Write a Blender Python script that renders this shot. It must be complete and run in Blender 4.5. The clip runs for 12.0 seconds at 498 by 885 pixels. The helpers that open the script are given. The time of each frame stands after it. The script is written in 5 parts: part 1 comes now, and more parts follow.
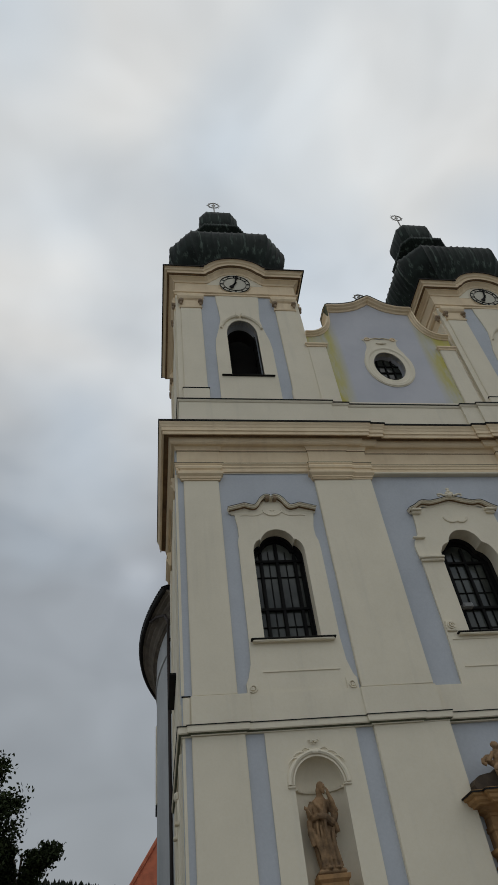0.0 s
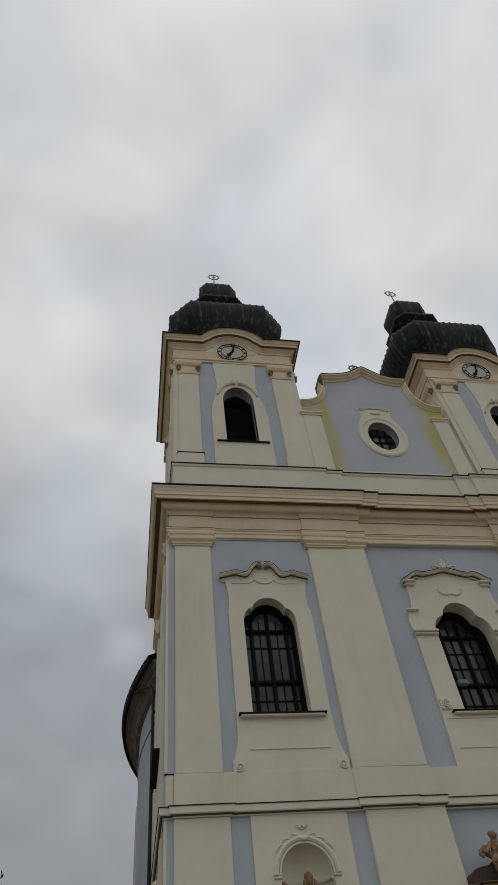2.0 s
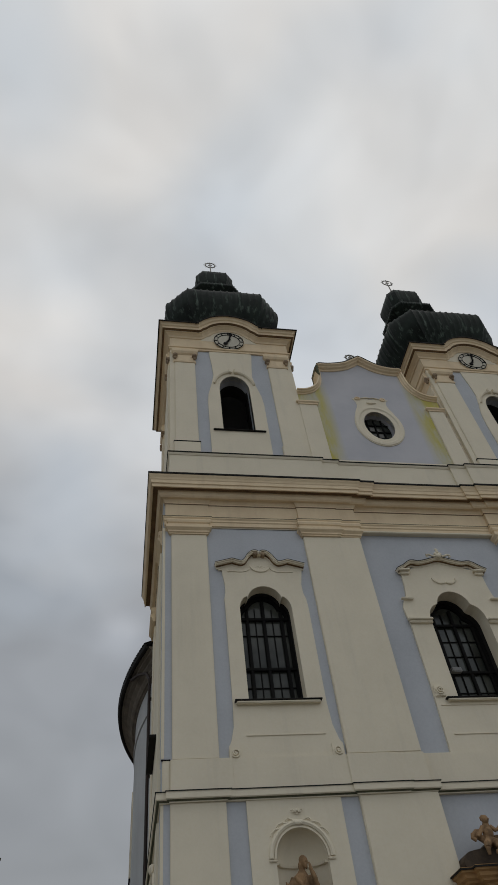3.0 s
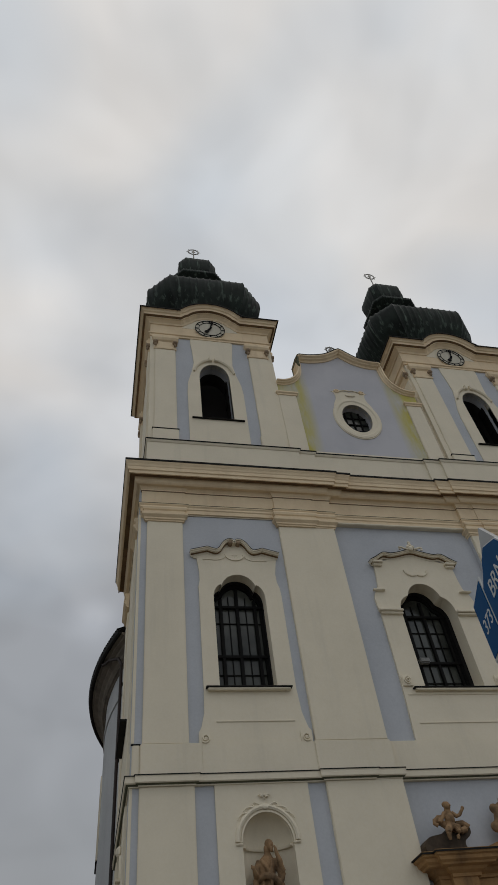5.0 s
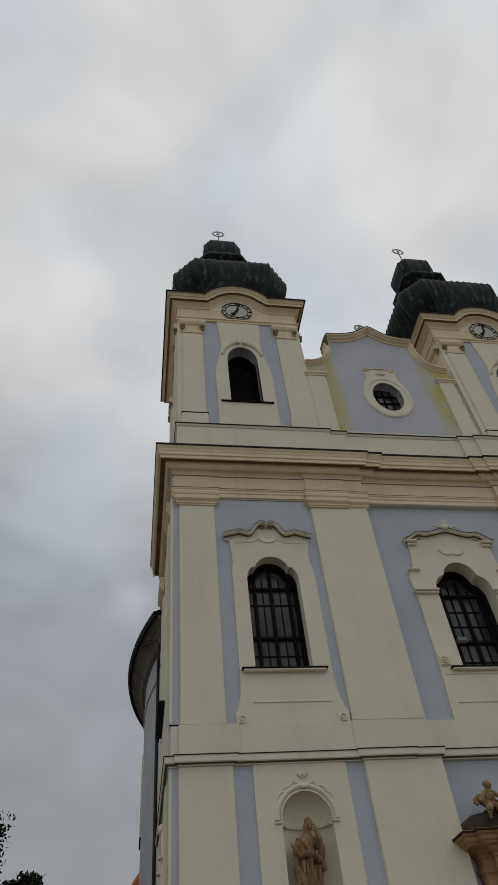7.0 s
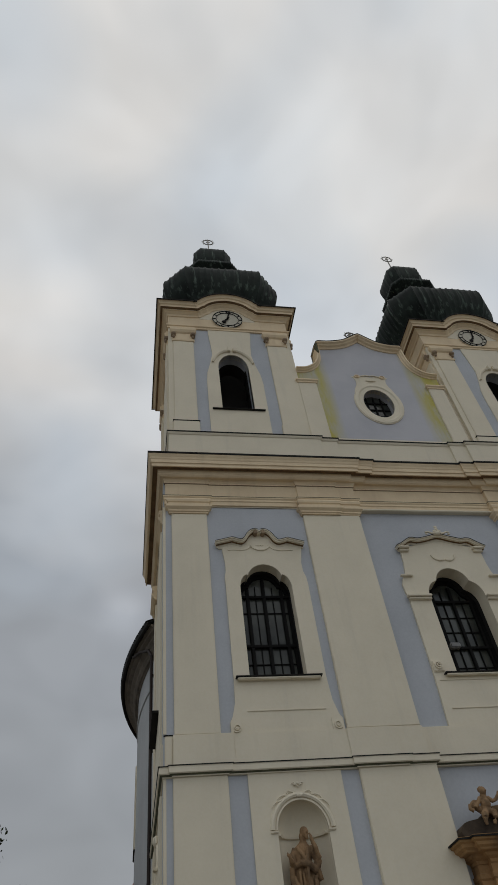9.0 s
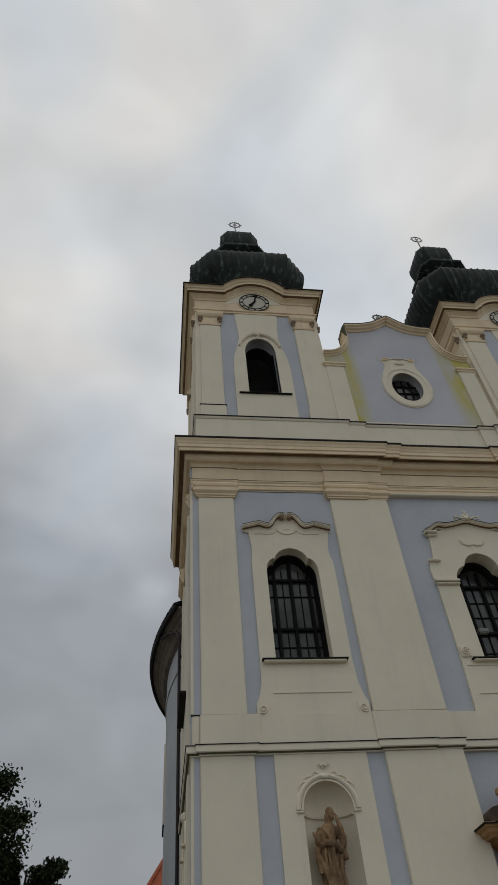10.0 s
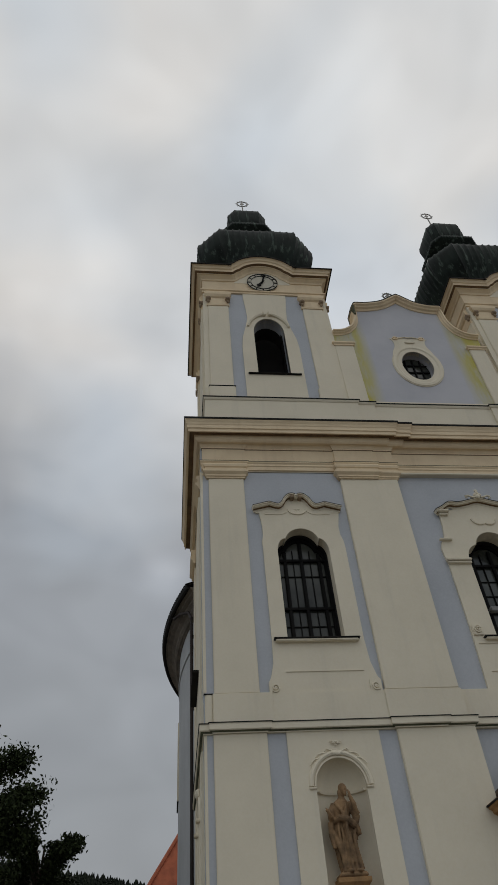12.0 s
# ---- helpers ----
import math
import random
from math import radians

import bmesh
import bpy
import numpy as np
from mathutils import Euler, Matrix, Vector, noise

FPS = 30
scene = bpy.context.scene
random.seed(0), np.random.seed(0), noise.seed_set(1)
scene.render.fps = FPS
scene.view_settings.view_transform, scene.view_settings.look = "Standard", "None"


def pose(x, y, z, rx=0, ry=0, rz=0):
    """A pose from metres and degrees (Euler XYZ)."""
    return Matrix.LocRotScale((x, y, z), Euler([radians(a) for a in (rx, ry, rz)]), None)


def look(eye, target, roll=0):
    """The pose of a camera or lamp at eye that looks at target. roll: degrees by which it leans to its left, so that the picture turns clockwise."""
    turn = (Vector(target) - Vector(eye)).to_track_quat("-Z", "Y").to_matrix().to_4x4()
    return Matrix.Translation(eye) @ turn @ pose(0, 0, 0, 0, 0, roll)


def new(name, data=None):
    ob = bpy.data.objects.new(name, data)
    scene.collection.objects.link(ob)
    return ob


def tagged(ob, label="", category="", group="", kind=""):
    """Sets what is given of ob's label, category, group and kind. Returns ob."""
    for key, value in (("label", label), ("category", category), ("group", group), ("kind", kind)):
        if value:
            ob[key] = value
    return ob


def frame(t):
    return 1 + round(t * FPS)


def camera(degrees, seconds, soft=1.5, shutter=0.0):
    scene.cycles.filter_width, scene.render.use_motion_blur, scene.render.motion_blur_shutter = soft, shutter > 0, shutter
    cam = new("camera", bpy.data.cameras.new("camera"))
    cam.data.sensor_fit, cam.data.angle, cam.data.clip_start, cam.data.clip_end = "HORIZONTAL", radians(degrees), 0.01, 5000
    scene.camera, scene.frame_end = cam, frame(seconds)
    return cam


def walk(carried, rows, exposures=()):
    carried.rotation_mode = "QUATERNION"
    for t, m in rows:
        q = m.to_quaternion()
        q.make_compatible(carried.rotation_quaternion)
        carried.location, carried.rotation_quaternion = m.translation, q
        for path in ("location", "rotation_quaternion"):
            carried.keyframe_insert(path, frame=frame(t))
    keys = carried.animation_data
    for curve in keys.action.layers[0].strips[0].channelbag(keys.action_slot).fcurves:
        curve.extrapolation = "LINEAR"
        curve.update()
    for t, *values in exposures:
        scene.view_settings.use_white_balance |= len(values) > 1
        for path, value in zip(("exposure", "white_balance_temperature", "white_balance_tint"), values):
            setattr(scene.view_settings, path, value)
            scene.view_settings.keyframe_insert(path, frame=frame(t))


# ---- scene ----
cam = camera(42.3, 12.0)
PATH = [
    (0, (-0.846, -17.632, 1.958), (-0.552, -16.221, 3.345), -8.0),
    (0.5, (-0.825, -17.704, 1.939), (-0.539, -16.293, 3.328), -7.9),
    (1, (-0.809, -17.711, 1.908), (-0.527, -16.371, 3.366), -7.3),
    (1.5, (-0.812, -17.644, 1.951), (-0.491, -16.376, 3.464), -7.8),
    (2, (-0.852, -17.618, 1.935), (-0.544, -16.361, 3.46), -8.0),
    (2.5, (-0.904, -17.643, 1.923), (-0.586, -16.372, 3.434), -8.1),
    (4.3, (-0.871, -17.642, 1.92), (-0.524, -16.359, 3.414), -7.4),
    (4.5, (-0.85, -17.611, 1.954), (-0.443, -16.337, 3.442), -8.1),
    (5, (-0.913, -17.699, 1.876), (-0.521, -16.403, 3.348), -8.4),
    (5.5, (-0.845, -17.601, 1.947), (-0.473, -16.275, 3.398), -8.2),
    (6, (-0.865, -17.617, 1.953), (-0.525, -16.268, 3.391), -7.9),
    (6.5, (-0.855, -17.619, 1.954), (-0.541, -16.286, 3.412), -6.6),
    (7, (-0.829, -17.62, 1.942), (-0.53, -16.269, 3.386), -6.8),
    (7.2, (-0.817, -17.618, 1.947), (-0.514, -16.261, 3.384), -7.6),
    (9, (-0.882, -17.645, 1.952), (-0.555, -16.314, 3.408), -8.2),
    (9.5, (-0.869, -17.62, 1.967), (-0.554, -16.248, 3.387), -7.4),
    (10, (-0.833, -17.659, 1.962), (-0.59, -16.281, 3.39), -5.5),
    (10.5, (-0.868, -17.638, 1.978), (-0.653, -16.27, 3.421), -5.9),
    (11, (-0.889, -17.577, 2.009), (-0.683, -16.16, 3.406), -4.9),
    (11.5, (-0.818, -17.567, 2.024), (-0.617, -16.141, 3.412), -5.2),
    (12, (-0.83, -17.558, 1.975), (-0.615, -16.138, 3.367), -5.1),
]
walk(cam, [(t, look(eye, target, roll)) for t, eye, target, roll in PATH],
     ((0, 0.0, 6480, 9.5), (1, -0.02, 6580, 10.5), (2.5, -0.08, 6650, 11), (5, -0.08, 6720, 12), (7, -0.08, 6620, 11), (9, -0.07, 6650, 11), (12, -0.06, 6650, 11)))

# ---- light ----
world = bpy.data.worlds.new("overcast_sky")
scene.world = world
world.use_nodes = True
wn, wl = world.node_tree.nodes, world.node_tree.links
wn.clear()
w_out, w_bg, w_bg2, w_mix = wn.new("ShaderNodeOutputWorld"), wn.new("ShaderNodeBackground"), wn.new("ShaderNodeBackground"), wn.new("ShaderNodeMixShader")
sky = wn.new("ShaderNodeTexSky")
sky.sky_type, sky.sun_disc, sky.sun_elevation, sky.sun_rotation = "NISHITA", False, radians(42), radians(25)
tc, mp = wn.new("ShaderNodeTexCoord"), wn.new("ShaderNodeMapping")
mp.inputs["Scale"].default_value = (1.0, 1.0, 1.7)
n1, n2 = wn.new("ShaderNodeTexNoise"), wn.new("ShaderNodeTexNoise")
for n, sc, de, ro in ((n1, 1.9, 2.5, 0.42), (n2, 2.8, 3.0, 0.42)):
    n.inputs["Scale"].default_value, n.inputs["Detail"].default_value, n.inputs["Roughness"].default_value = sc, de, ro
    n.inputs["Distortion"].default_value = 0.15
    wl.new(mp.outputs[0], n.inputs["Vector"])
wl.new(tc.outputs["Generated"], mp.inputs["Vector"])
cover, shade = wn.new("ShaderNodeValToRGB"), wn.new("ShaderNodeValToRGB")
cover.color_ramp.elements[0].position, cover.color_ramp.elements[1].position = 0.36, 0.52
cover.color_ramp.elements[0].color = (0.88, 0.88, 0.88, 1)
sep, lift, wob, add = wn.new("ShaderNodeSeparateXYZ"), wn.new("ShaderNodeMath"), wn.new("ShaderNodeMath"), wn.new("ShaderNodeMath")
wl.new(tc.outputs["Generated"], sep.inputs[0])
lift.operation = wob.operation = "MULTIPLY_ADD"
lift.inputs[1].default_value = 0.22
wl.new(sep.outputs["X"], lift.inputs[0])
wl.new(sep.outputs["Z"], lift.inputs[2])
wob.inputs[1].default_value, wob.inputs[2].default_value = 0.55, -0.275
wl.new(n2.outputs["Fac"], wob.inputs[0])
wl.new(lift.outputs[0], add.inputs[0])
wl.new(wob.outputs[0], add.inputs[1])
stops = ((0.10, (0.29, 0.312, 0.333)), (0.30, (0.295, 0.321, 0.348)), (0.54, (0.29, 0.316, 0.35)), (0.74, (0.60, 0.60, 0.595)), (0.86, (0.68, 0.675, 0.66)), (1.0, (0.66, 0.68, 0.69)))
while len(shade.color_ramp.elements) < len(stops):
    shade.color_ramp.elements.new(0.5)
for e, (q, c) in zip(shade.color_ramp.elements, stops):
    e.position, e.color = q, (*c, 1)
wl.new(n1.outputs["Fac"], cover.inputs["Fac"])
wl.new(add.outputs[0], shade.inputs["Fac"])
wl.new(sky.outputs[0], w_bg.inputs["Color"])
w_bg.inputs["Strength"].default_value = 0.12
# thin places where the blue shows, and soft darker folds
thin, fold, w_a, w_b, n3 = wn.new("ShaderNodeValToRGB"), wn.new("ShaderNodeMapRange"), wn.new("ShaderNodeMix"), wn.new("ShaderNodeMix"), wn.new("ShaderNodeTexNoise")
thin.color_ramp.elements[0].position, thin.color_ramp.elements[0].color = 0.36, (0.75, 0.75, 0.75, 1)
thin.color_ramp.elements[1].position, thin.color_ramp.elements[1].color = 0.545, (0, 0, 0, 1)
wl.new(n1.outputs["Fac"], thin.inputs["Fac"])
w_a.data_type = w_b.data_type = "RGBA"
wl.new(thin.outputs[0], w_a.inputs[0])
wl.new(shade.outputs[0], w_a.inputs[6])
w_a.inputs[7].default_value = (0.47, 0.545, 0.61, 1)
n3.inputs["Scale"].default_value, n3.inputs["Detail"].default_value, n3.inputs["Distortion"].default_value = 5.0, 2.5, 0.3
wl.new(mp.outputs[0], n3.inputs["Vector"])
fold.inputs["From Min"].default_value, fold.inputs["From Max"].default_value = 0.30, 0.70
fold.inputs["To Min"].default_value, fold.inputs["To Max"].default_value = 0.90, 1.10
wl.new(n3.outputs["Fac"], fold.inputs["Value"])
w_b.blend_type = "MULTIPLY"
w_b.inputs[0].default_value = 1.0
wl.new(w_a.outputs[2], w_b.inputs[6])
wl.new(fold.outputs[0], w_b.inputs[7])
# unseen sky behind the camera is brightened to lift the facade; small bright cloud spot
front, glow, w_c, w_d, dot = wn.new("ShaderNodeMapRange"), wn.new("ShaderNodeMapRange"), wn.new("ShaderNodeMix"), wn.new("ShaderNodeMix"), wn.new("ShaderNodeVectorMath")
front.inputs["From Min"].default_value, front.inputs["From Max"].default_value = -0.9, 0.2
front.inputs["To Min"].default_value, front.inputs["To Max"].default_value = 1.35, 1.0
wl.new(sep.outputs["Y"], front.inputs["Value"])
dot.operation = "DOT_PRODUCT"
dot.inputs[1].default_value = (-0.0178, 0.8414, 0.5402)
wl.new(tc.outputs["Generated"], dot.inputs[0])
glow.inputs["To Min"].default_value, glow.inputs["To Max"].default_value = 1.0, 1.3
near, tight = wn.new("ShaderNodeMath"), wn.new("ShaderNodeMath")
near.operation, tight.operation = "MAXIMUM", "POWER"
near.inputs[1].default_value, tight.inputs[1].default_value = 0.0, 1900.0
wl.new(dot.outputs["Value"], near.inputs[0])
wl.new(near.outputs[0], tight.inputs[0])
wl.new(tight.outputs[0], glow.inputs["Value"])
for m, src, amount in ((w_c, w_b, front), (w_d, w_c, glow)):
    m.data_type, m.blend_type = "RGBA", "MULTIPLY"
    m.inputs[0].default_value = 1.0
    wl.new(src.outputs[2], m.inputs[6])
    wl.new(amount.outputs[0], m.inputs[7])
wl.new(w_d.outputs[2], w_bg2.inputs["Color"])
w_bg2.inputs["Strength"].default_value = 1.05
wl.new(cover.outputs[0], w_mix.inputs["Fac"])
wl.new(w_bg.outputs[0], w_mix.inputs[1])
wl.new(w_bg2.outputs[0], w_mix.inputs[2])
wl.new(w_mix.outputs[0], w_out.inputs["Surface"])
sun = new("sun", bpy.data.lights.new("sun", "SUN"))
sun.data.energy, sun.data.angle, sun.data.color = 0.5, radians(14), (1.0, 0.95, 0.88)
sun.matrix_world = look((20, 40, 60), (0, 0, 0))

# ---- materials ----
def nodes_of(name):
    m = bpy.data.materials.new(name)
    m.use_nodes = True
    n, l = m.node_tree.nodes, m.node_tree.links
    return m, n, l, n["Principled BSDF"]


def ramped(n, l, fac, stops):
    r = n.new("ShaderNodeValToRGB")
    e = r.color_ramp.elements
    while len(e) < len(stops):
        e.new(0.5)
    for k, (p, c) in zip(e, stops):
        k.position, k.color = p, (*c, 1)
    l.new(fac, r.inputs["Fac"])
    return r.outputs["Color"]


def noised(n, l, scale, detail=4.0, rough=0.55, stretch=(1, 1, 1)):
    t, mpp, x = n.new("ShaderNodeTexCoord"), n.new("ShaderNodeMapping"), n.new("ShaderNodeTexNoise")
    mpp.inputs["Scale"].default_value = stretch
    x.inputs["Scale"].default_value, x.inputs["Detail"].default_value, x.inputs["Roughness"].default_value = scale, detail, rough
    l.new(t.outputs["Object"], mpp.inputs["Vector"])
    l.new(mpp.outputs[0], x.inputs["Vector"])
    return x.outputs["Fac"]


def mixed(n, l, fac, a, b, mode="MIX"):
    x = n.new("ShaderNodeMix")
    x.data_type, x.blend_type = "RGBA", mode
    for k, v in ((0, fac), (6, a), (7, b)):
        if isinstance(v, (int, float)):
            x.inputs[k].default_value = v
        elif isinstance(v, tuple):
            x.inputs[k].default_value = (*v, 1)
        else:
            l.new(v, x.inputs[k])
    return x.outputs[2]


def bumped(n, l, bsdf, height, strength, distance=0.02):
    b = n.new("ShaderNodeBump")
    b.inputs["Strength"].default_value, b.inputs["Distance"].default_value = strength, distance
    l.new(height, b.inputs["Height"])
    l.new(b.outputs[0], bsdf.inputs["Normal"])


def surface(name, base, dark, stain, scale=0.5, grain=14.0, rough=0.9, bump=0.07, metal=0.0, streak=0.35, spec=0.3, runs=1.6):
    """Two scales of variation, streaks of dirt, fine relief."""
    m, n, l, b = nodes_of(name)
    big = noised(n, l, scale, 6, 0.6)
    col = ramped(n, l, big, ((0.35, dark), (0.6, base)))
    run = noised(n, l, runs, 5, 0.6, (1.5, 1.5, 0.12))
    mask = ramped(n, l, run, ((0.55, (0, 0, 0)), (0.78, (streak,) * 3)))
    col = mixed(n, l, mask, col, stain)
    fine = noised(n, l, grain, 3, 0.6)
    col = mixed(n, l, 0.06, col, ramped(n, l, fine, ((0.3, (0.2, 0.2, 0.2)), (0.7, (0.85, 0.85, 0.85)))), "OVERLAY")
    l.new(col, b.inputs["Base Color"])
    b.inputs["Roughness"].default_value, b.inputs["Metallic"].default_value = rough, metal
    b.inputs["Specular IOR Level"].default_value = spec
    if bump:
        bumped(n, l, b, fine, bump)
    return m


CREAM = surface("cream_plaster", (0.785, 0.708, 0.555), (0.73, 0.658, 0.515), (0.58, 0.53, 0.43))
BLUE = surface("blue_plaster", (0.505, 0.522, 0.55), (0.46, 0.478, 0.506), (0.46, 0.472, 0.485))
SIDE = surface("grey_plaster", (0.51, 0.515, 0.515), (0.45, 0.455, 0.455), (0.36, 0.37, 0.37))
TRIM = surface("moulded_plaster", (0.83, 0.67, 0.455), (0.75, 0.59, 0.395), (0.54, 0.41, 0.27), scale=0.9)
# dark brown that puts the shade under cornices and hoods into colour
SOFFIT = surface("brown_shade_plaster", (0.23, 0.145, 0.075), (0.14, 0.09, 0.05), (0.07, 0.05, 0.035), scale=1.5)
EAVES = surface("grey_brown_eaves_boards", (0.21, 0.18, 0.145), (0.14, 0.12, 0.10), (0.08, 0.07, 0.06), scale=1.5)
STONE = surface("sandstone", (0.46, 0.27, 0.12), (0.29, 0.165, 0.075), (0.08, 0.06, 0.045), scale=1.5, streak=0.8, bump=0.4)
STATUE = surface("statue_sandstone", (0.32, 0.20, 0.105), (0.12, 0.077, 0.044), (0.045, 0.035, 0.026), scale=3.0, streak=0.8, bump=0.5)
COPPER = surface("weathered_copper", (0.019, 0.028, 0.022), (0.007, 0.010, 0.008), (0.17, 0.23, 0.185), scale=0.8, grain=9, rough=0.6, streak=0.75, metal=0.0, spec=0.12, runs=2.6)
BLACKSTONE = surface("blackened_sandstone", (0.085, 0.062, 0.043), (0.045, 0.034, 0.025), (0.02, 0.018, 0.015), scale=3.0, bump=0.5)
DARKGREEN = surface("dark_green_plaster", (0.13, 0.135, 0.085), (0.08, 0.085, 0.055), (0.05, 0.05, 0.035), scale=1.5)
SHEET = surface("dark_sheet_metal", (0.020, 0.019, 0.017), (0.012, 0.011, 0.010), (0.045, 0.038, 0.03), rough=0.7, metal=0.0, spec=0.12)
IRON = surface("dark_window_frame", (0.010, 0.0095, 0.009), (0.006, 0.006, 0.006), (0.02, 0.018, 0.015), rough=0.7, spec=0.1)
# near-black base colour carries the shade inside the openings
DARK = surface("interior_shade", (0.025, 0.022, 0.02), (0.015, 0.013, 0.012), (0.03, 0.03, 0.03), bump=0)
LOUVRE = surface("old_dark_wood", (0.010, 0.008, 0.007), (0.006, 0.005, 0.004), (0.015, 0.012, 0.01), rough=0.9, spec=0.1)
GILT = surface("weathered_gilt_metal", (0.30, 0.28, 0.25), (0.2, 0.19, 0.17), (0.1, 0.1, 0.09), rough=0.45, metal=0.6)
ROSETTE = surface("brown_ornament", (0.34, 0.255, 0.17), (0.24, 0.175, 0.115), (0.12, 0.09, 0.06), scale=3.0)
RUST = surface("brown_painted_pipe", (0.038, 0.026, 0.022), (0.025, 0.018, 0.016), (0.018, 0.015, 0.013), rough=0.6)
LAMPGREY = surface("grey_lamp_housing", (0.24, 0.24, 0.235), (0.2, 0.2, 0.195), (0.12, 0.12, 0.12), rough=0.6, bump=0)
DIAL = surface("clock_dial_paint", (0.62, 0.58, 0.48), (0.52, 0.49, 0.40), (0.35, 0.32, 0.26), bump=0)
TILE = surface("red_roof_tile", (0.42, 0.12, 0.06), (0.30, 0.085, 0.045), (0.15, 0.06, 0.04), scale=2, rough=0.85)
WOOD = surface("oak_door", (0.12, 0.065, 0.035), (0.08, 0.045, 0.025), (0.03, 0.02, 0.015), rough=0.6)
BARK = surface("bark", (0.09, 0.065, 0.045), (0.05, 0.037, 0.027), (0.03, 0.03, 0.02), scale=4, grain=14, bump=0.8)
GROUND = surface("paved_square", (0.17, 0.158, 0.14), (0.13, 0.122, 0.108), (0.09, 0.085, 0.075), scale=0.3, grain=6, streak=0.2)
HILL = surface("wooded_slope", (0.014, 0.02, 0.009), (0.008, 0.012, 0.006), (0.02, 0.02, 0.012), scale=0.05, grain=1.0, spec=0.05)
SIGNBLUE = surface("blue_sign_film", (0.003, 0.075, 0.21), (0.003, 0.066, 0.185), (0.008, 0.06, 0.16), rough=0.6, bump=0, spec=0.08)
SIGNWHITE = surface("white_sign_film", (0.62, 0.63, 0.62), (0.55, 0.56, 0.55), (0.4, 0.4, 0.4), rough=0.4, bump=0)
ZINC = surface("galvanised_steel", (0.42, 0.42, 0.41), (0.34, 0.34, 0.33), (0.25, 0.25, 0.24), rough=0.45, metal=0.7)


def glass_material():
    m, n, l, b = nodes_of("old_window_glass")
    v = noised(n, l, 0.8, 2)
    l.new(ramped(n, l, v, ((0.35, (0.022, 0.025, 0.022)), (0.7, (0.085, 0.09, 0.078)))), b.inputs["Base Color"])
    b.inputs["Roughness"].default_value, b.inputs["Specular IOR Level"].default_value = 0.15, 0.4
    bumped(n, l, b, noised(n, l, 2.2, 2), 0.12, 0.05)
    return m


def leaf_material(name, a, c):
    m, n, l, b = nodes_of(name)
    g = n.new("ShaderNodeNewGeometry")
    l.new(ramped(n, l, g.outputs["Random Per Island"], ((0.0, a), (1.0, c))), b.inputs["Base Color"])
    b.inputs["Roughness"].default_value, b.inputs["Specular IOR Level"].default_value = 0.7, 0.08
    return m


def gable_material():
    """Blue plaster with yellow-green algae at the foot of the curved sides."""
    m, n, l, b = nodes_of("algae_stained_blue_plaster")
    col = ramped(n, l, noised(n, l, 0.5, 6, 0.6), ((0.35, (0.475, 0.475, 0.505)), (0.6, (0.535, 0.53, 0.555))))
    patch = noised(n, l, 0.9, 4, 0.6, (1.4, 1, 0.35))
    g, sep, ab = n.new("ShaderNodeTexCoord"), n.new("ShaderNodeSeparateXYZ"), n.new("ShaderNodeMath")
    l.new(g.outputs["Object"], sep.inputs[0])
    sub = n.new("ShaderNodeMath")
    sub.operation, ab.operation = "SUBTRACT", "ABSOLUTE"
    sub.inputs[1].default_value = 10.2
    l.new(sep.outputs["X"], sub.inputs[0])
    l.new(sub.outputs[0], ab.inputs[0])
    mr = n.new("ShaderNodeMapRange")
    mr.inputs["From Min"].default_value, mr.inputs["From Max"].default_value = 2.0, 2.6
    l.new(ab.outputs[0], mr.inputs["Value"])
    ad = n.new("ShaderNodeMath")
    ad.operation = "MULTIPLY"
    l.new(mr.outputs[0], ad.inputs[0])
    pr = n.new("ShaderNodeMapRange")
    pr.inputs["To Max"].default_value = 0.95
    pr.inputs["From Min"].default_value, pr.inputs["From Max"].default_value = 0.28, 0.55
    l.new(patch, pr.inputs["Value"])
    l.new(pr.outputs[0], ad.inputs[1])
    col = mixed(n, l, ad.outputs[0], col, (0.52, 0.455, 0.10))
    l.new(col, b.inputs["Base Color"])
    b.inputs["Roughness"].default_value = 0.9
    bumped(n, l, b, noised(n, l, 14), 0.07)
    return m


GLASS = glass_material()
GABLEBLUE = gable_material()
LEAF = leaf_material("dark_leaf", (0.016, 0.023, 0.010), (0.05, 0.066, 0.027))
NEEDLE = leaf_material("conifer_needle", (0.004, 0.007, 0.004), (0.012, 0.017, 0.008))

# ---- mesh helpers ----
def mesh_of(name, bm, material, smooth=False):
    bmesh.ops.recalc_face_normals(bm, faces=bm.faces)
    me = bpy.data.meshes.new(name)
    bm.to_mesh(me)
    bm.free()
    me.materials.append(material)
    if smooth:
        me.shade_smooth()
    return me


def part(name, bm, material, parent=None, label="", smooth=False):
    ob = new(name, mesh_of(name, bm, material, smooth))
    if parent is not None:
        ob.parent = parent
    return tagged(ob, label)


def thing(name, label, category, group="", at=(0, 0, 0)):
    ob = new(name)
    ob.location = at
    return tagged(ob, label, category, group)


